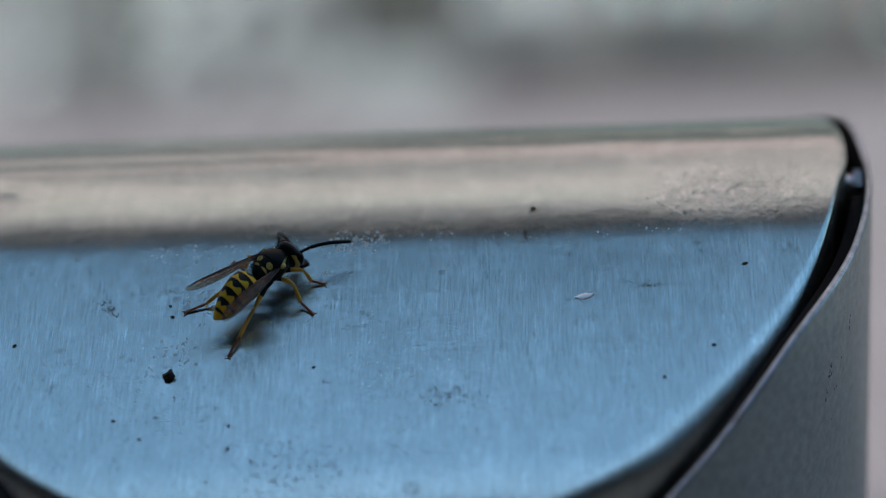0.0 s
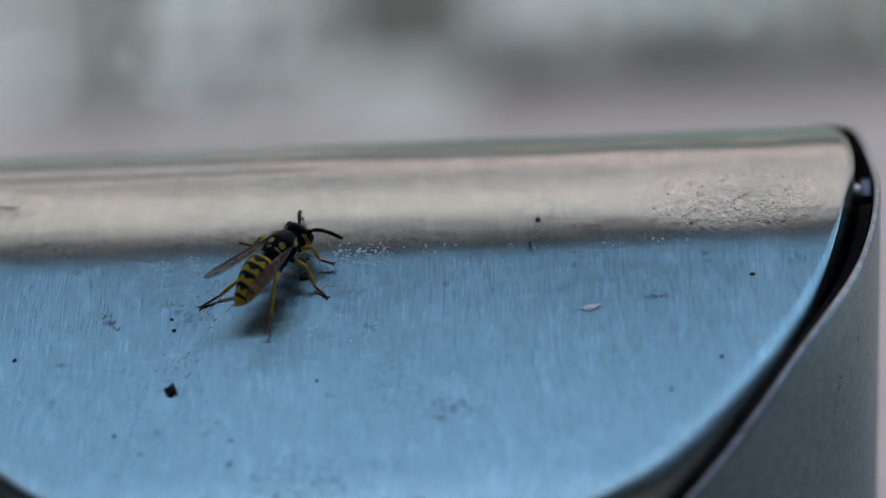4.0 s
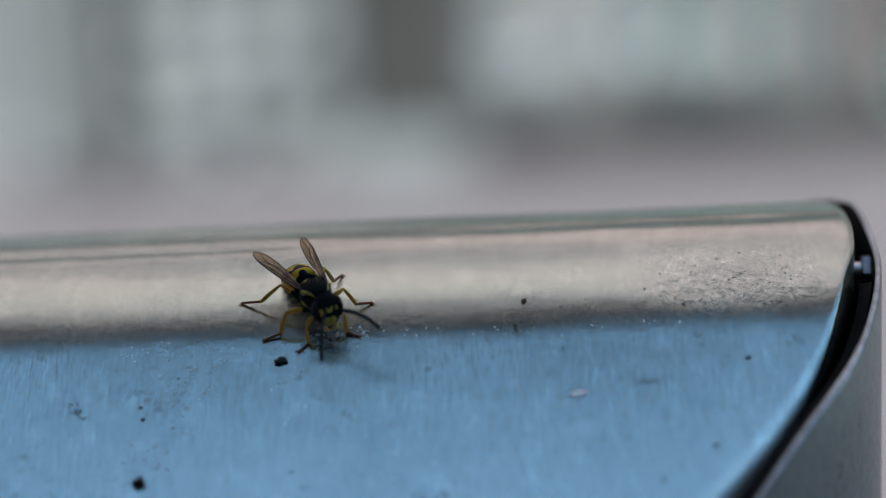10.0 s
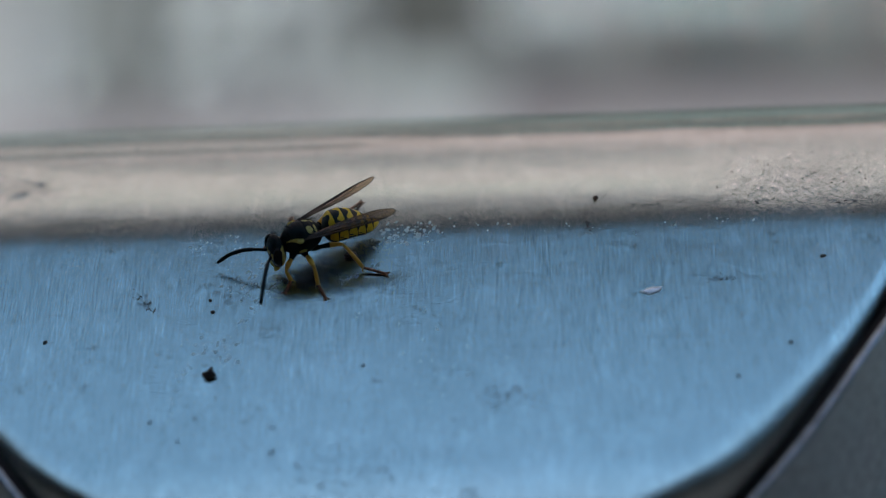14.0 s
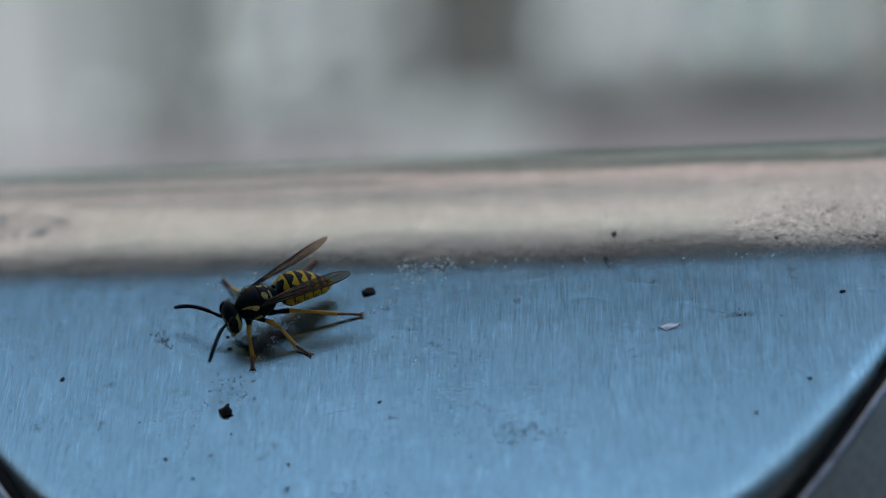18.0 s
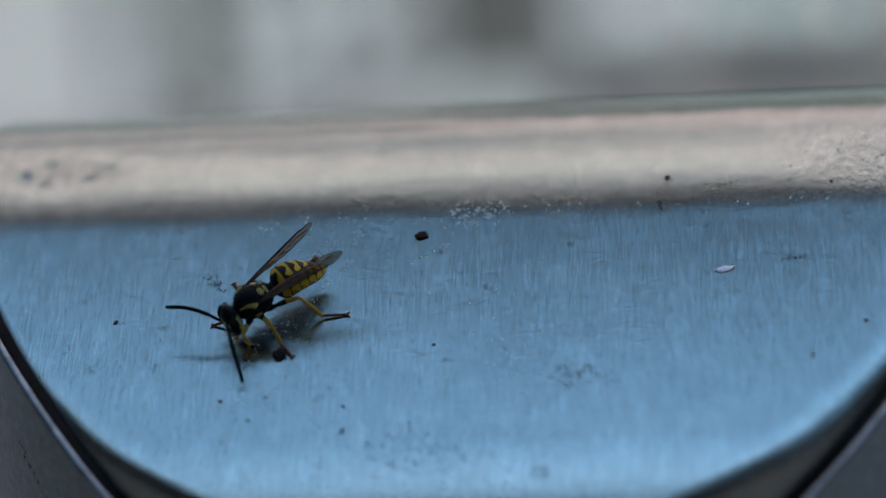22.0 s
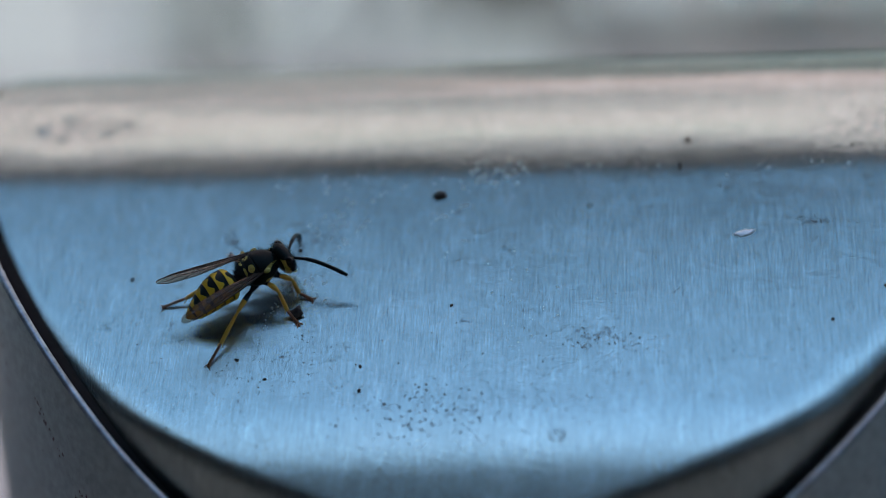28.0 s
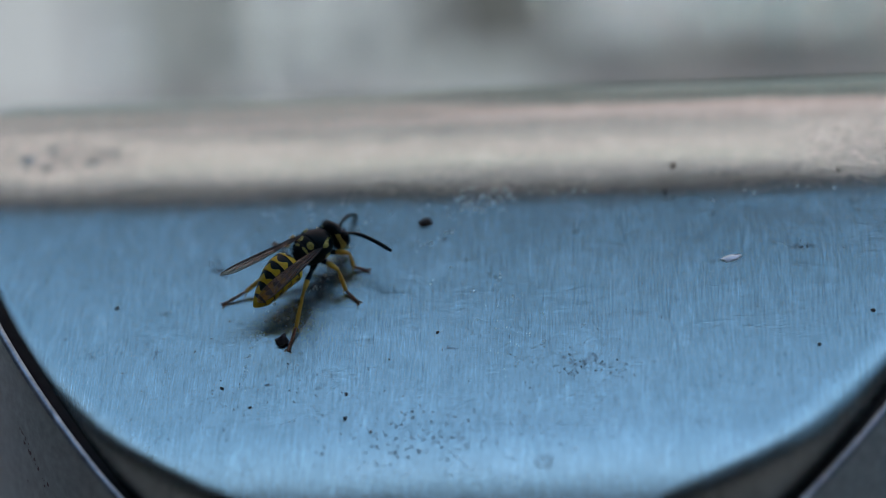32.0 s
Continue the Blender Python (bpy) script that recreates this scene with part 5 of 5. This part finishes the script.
def motions():
    walk(focus, [(t, Matrix.Translation(on_lid(-15, y))) for t, y in ((0, -31), (2.5, -29), (4.5, -22), (6, -16.5), (11, -17), (13, -20), (14.5, -28), (17, -31), (21, -32), (22.5, -30), (23.2, -31), (24, -38), (28, -39.5), (32, -38.5))])
    walk(wasp, list(zip(TENTHS, BODY)))
    bows = [(t, NECK @ pose(0, 0, 0, 0, glide(HEAD_ROWS, t)[0], 0) @ NECK.inverted()) for t in TENTHS[::2]]
    walk(head, bows)
    for ant, side in feelers:
        k = 0 if side > 0 else 2
        turns = []
        for t, bow in bows:
            yaw, pitch = glide(FEELER_ROWS, t)[k:k + 2]
            turns.append((t, Matrix.Translation(bow @ (Vector((5.6, side * 0.6, 3.6)) * MM)) @ pose(0, 0, 0, 0, -pitch, yaw)))
        walk(ant, turns)
    stepping("fore", 1, [(0, 5.1, 3.7), (1, 5.1, 3.7), (2, 5.1, 3.7), (5, 5.1, 3.7), (6, 5.1, 3.7), (7, 5.1, 3.7), (8, 5.1, 3.7), (9, 5.3, 4.8), (10, 6.7, 2.7), (11, 5.4, 3.6), (12, 6.6, 3.1), (13, 5.5, 3), (14, 5.4, 3.4), (17, 6, 3.3), (18, 5, 5.2), (19, 5.4, 2.9), (20, 4.5, 4.7), (21, 6.8, 4.1), (22, 5.4, 3.1), (23, 5.7, 4.4), (24, 4.4, 2.2), (27, 5.1, 3.7), (28, 5.1, 3.7), (29, 5.1, 3.7), (30, 5.1, 3.7), (31, 5.1, 3.7), (32, 5.1, 3.7)])
    stepping("mid", 1, [(0, 0.8, 6.4), (1, 0.8, 6.4), (2, 0.8, 6.4), (5, 0.8, 6.4), (6, 0.8, 6.4), (7, 0.8, 6.4), (8, 0.8, 6.4), (9, 3.7, 5.8), (10, 2.7, 6.3), (11, 1.2, 6.3), (12, -0.8, 7.4), (13, -1.8, 7.1), (14, 1.7, 6.3), (17, 0.8, 6), (18, -1.3, 6.8), (19, 4, 4.6), (20, 0, 7.7), (21, 2.9, 6.2), (22, 1.4, 6.3), (23, -0.1, 6.8), (24, -1.2, 5.8), (27, 0.8, 6.4), (28, 0.8, 6.4), (29, 0.8, 6.4), (30, 0.5, 7.3), (31, 0.8, 6.4), (32, 0.8, 6.4)])
    stepping("hind", 1, [(0, -8.2, 5.2), (1, -7.1, 6), (2, -9.3, 4.9), (5, -6.8, 5.6), (6, -6.8, 5), (7, -8.3, 3.7), (8, -7.4, 5.1), (9, -3.4, 5.6), (10, -3.9, 5.6), (11, -4.9, 4.9), (12, -3.7, 6.2), (13, -7.5, 3.8), (14, -5.7, 6.3), (17, -5.5, 4.9), (18, -9.1, 4.9), (19, -5, 5.7), (20, -8.4, 4.4), (21, -7.3, 6), (22, -6.5, 5.5), (23, -5.5, 6), (24, -8.2, 5.2), (27, -8.4, 6.6), (28, -8.7, 4.1), (29, -7.7, 4.9), (30, -7.8, 4.6), (31, -8.1, 5.5), (32, -8.7, 4.3)])
    stepping("fore", -1, [(0, 5.7, 4.3), (1, 4.1, 6.1), (2, 5, 4.1), (5, 3.7, 5.7), (6, 5, 4), (7, 4.9, 4.1), (8, 4.7, 3.3), (9, 5.4, 3.4), (10, 5, 4.2), (11, 4.3, 4), (12, 4.6, 3.7), (13, 5.1, 2.2), (14, 5.1, 3.7), (17, 5.2, 4.9), (18, 5.1, 3.7), (19, 5.5, 3.7), (20, 5.1, 3.7), (21, 5.4, 3), (22, 5.8, 3), (23, 4.3, 6.4), (24, 4.9, 3.3), (27, 6.3, 3.5), (28, 5.4, 4.3), (29, 5.6, 4.7), (30, 4.7, 2.9), (31, 4.9, 4.1), (32, 5.1, 4.3)])
    stepping("mid", -1, [(0, 1.7, 6.4), (1, -0.2, 7.4), (2, 1.8, 6), (5, 1, 7.4), (6, 1.8, 6.4), (7, 0.6, 6.3), (8, -0.3, 5.1), (9, 1.1, 6.1), (10, 1.4, 6.9), (11, 0.9, 6.2), (12, 1.2, 5.9), (13, 3, 4), (14, 0.8, 6.4), (17, 0.7, 6.3), (18, 2.9, 8.3), (19, -0.6, 6.7), (20, 0.8, 6.4), (21, 0.8, 6.4), (22, 0.8, 6.4), (23, 1.6, 6), (24, -1.3, 7.4), (27, 0.3, 7.2), (28, 2.6, 6.4), (29, 2.6, 5.9), (30, 4, 6.2), (31, 0.9, 6), (32, 1.3, 6.7)])
    stepping("hind", -1, [(0, -9.7, 3.6), (1, -9.3, 2.8), (2, -7.8, 4.9), (5, -8.6, 4.5), (6, -7.2, 3.8), (7, -7.9, 4.7), (8, -7.8, 4.9), (9, -4.6, 7.4), (10, -5.4, 6.6), (11, -5.8, 7.3), (12, -4.4, 6.4), (13, -2.7, 6.9), (14, -7.4, 5.1), (17, -7.4, 5.1), (18, -7.4, 5.1), (19, -7.4, 5.1), (20, -7.4, 5.1), (21, -7.4, 5.1), (22, -8.4, 3.6), (23, -7.4, 5.1), (24, -8.5, 5.9), (27, -7.2, 5), (28, -8.1, 5.8), (29, -8.4, 4.9), (30, -7.4, 5.2), (31, -8.8, 3.8), (32, -8.1, 5.7)])


motions()
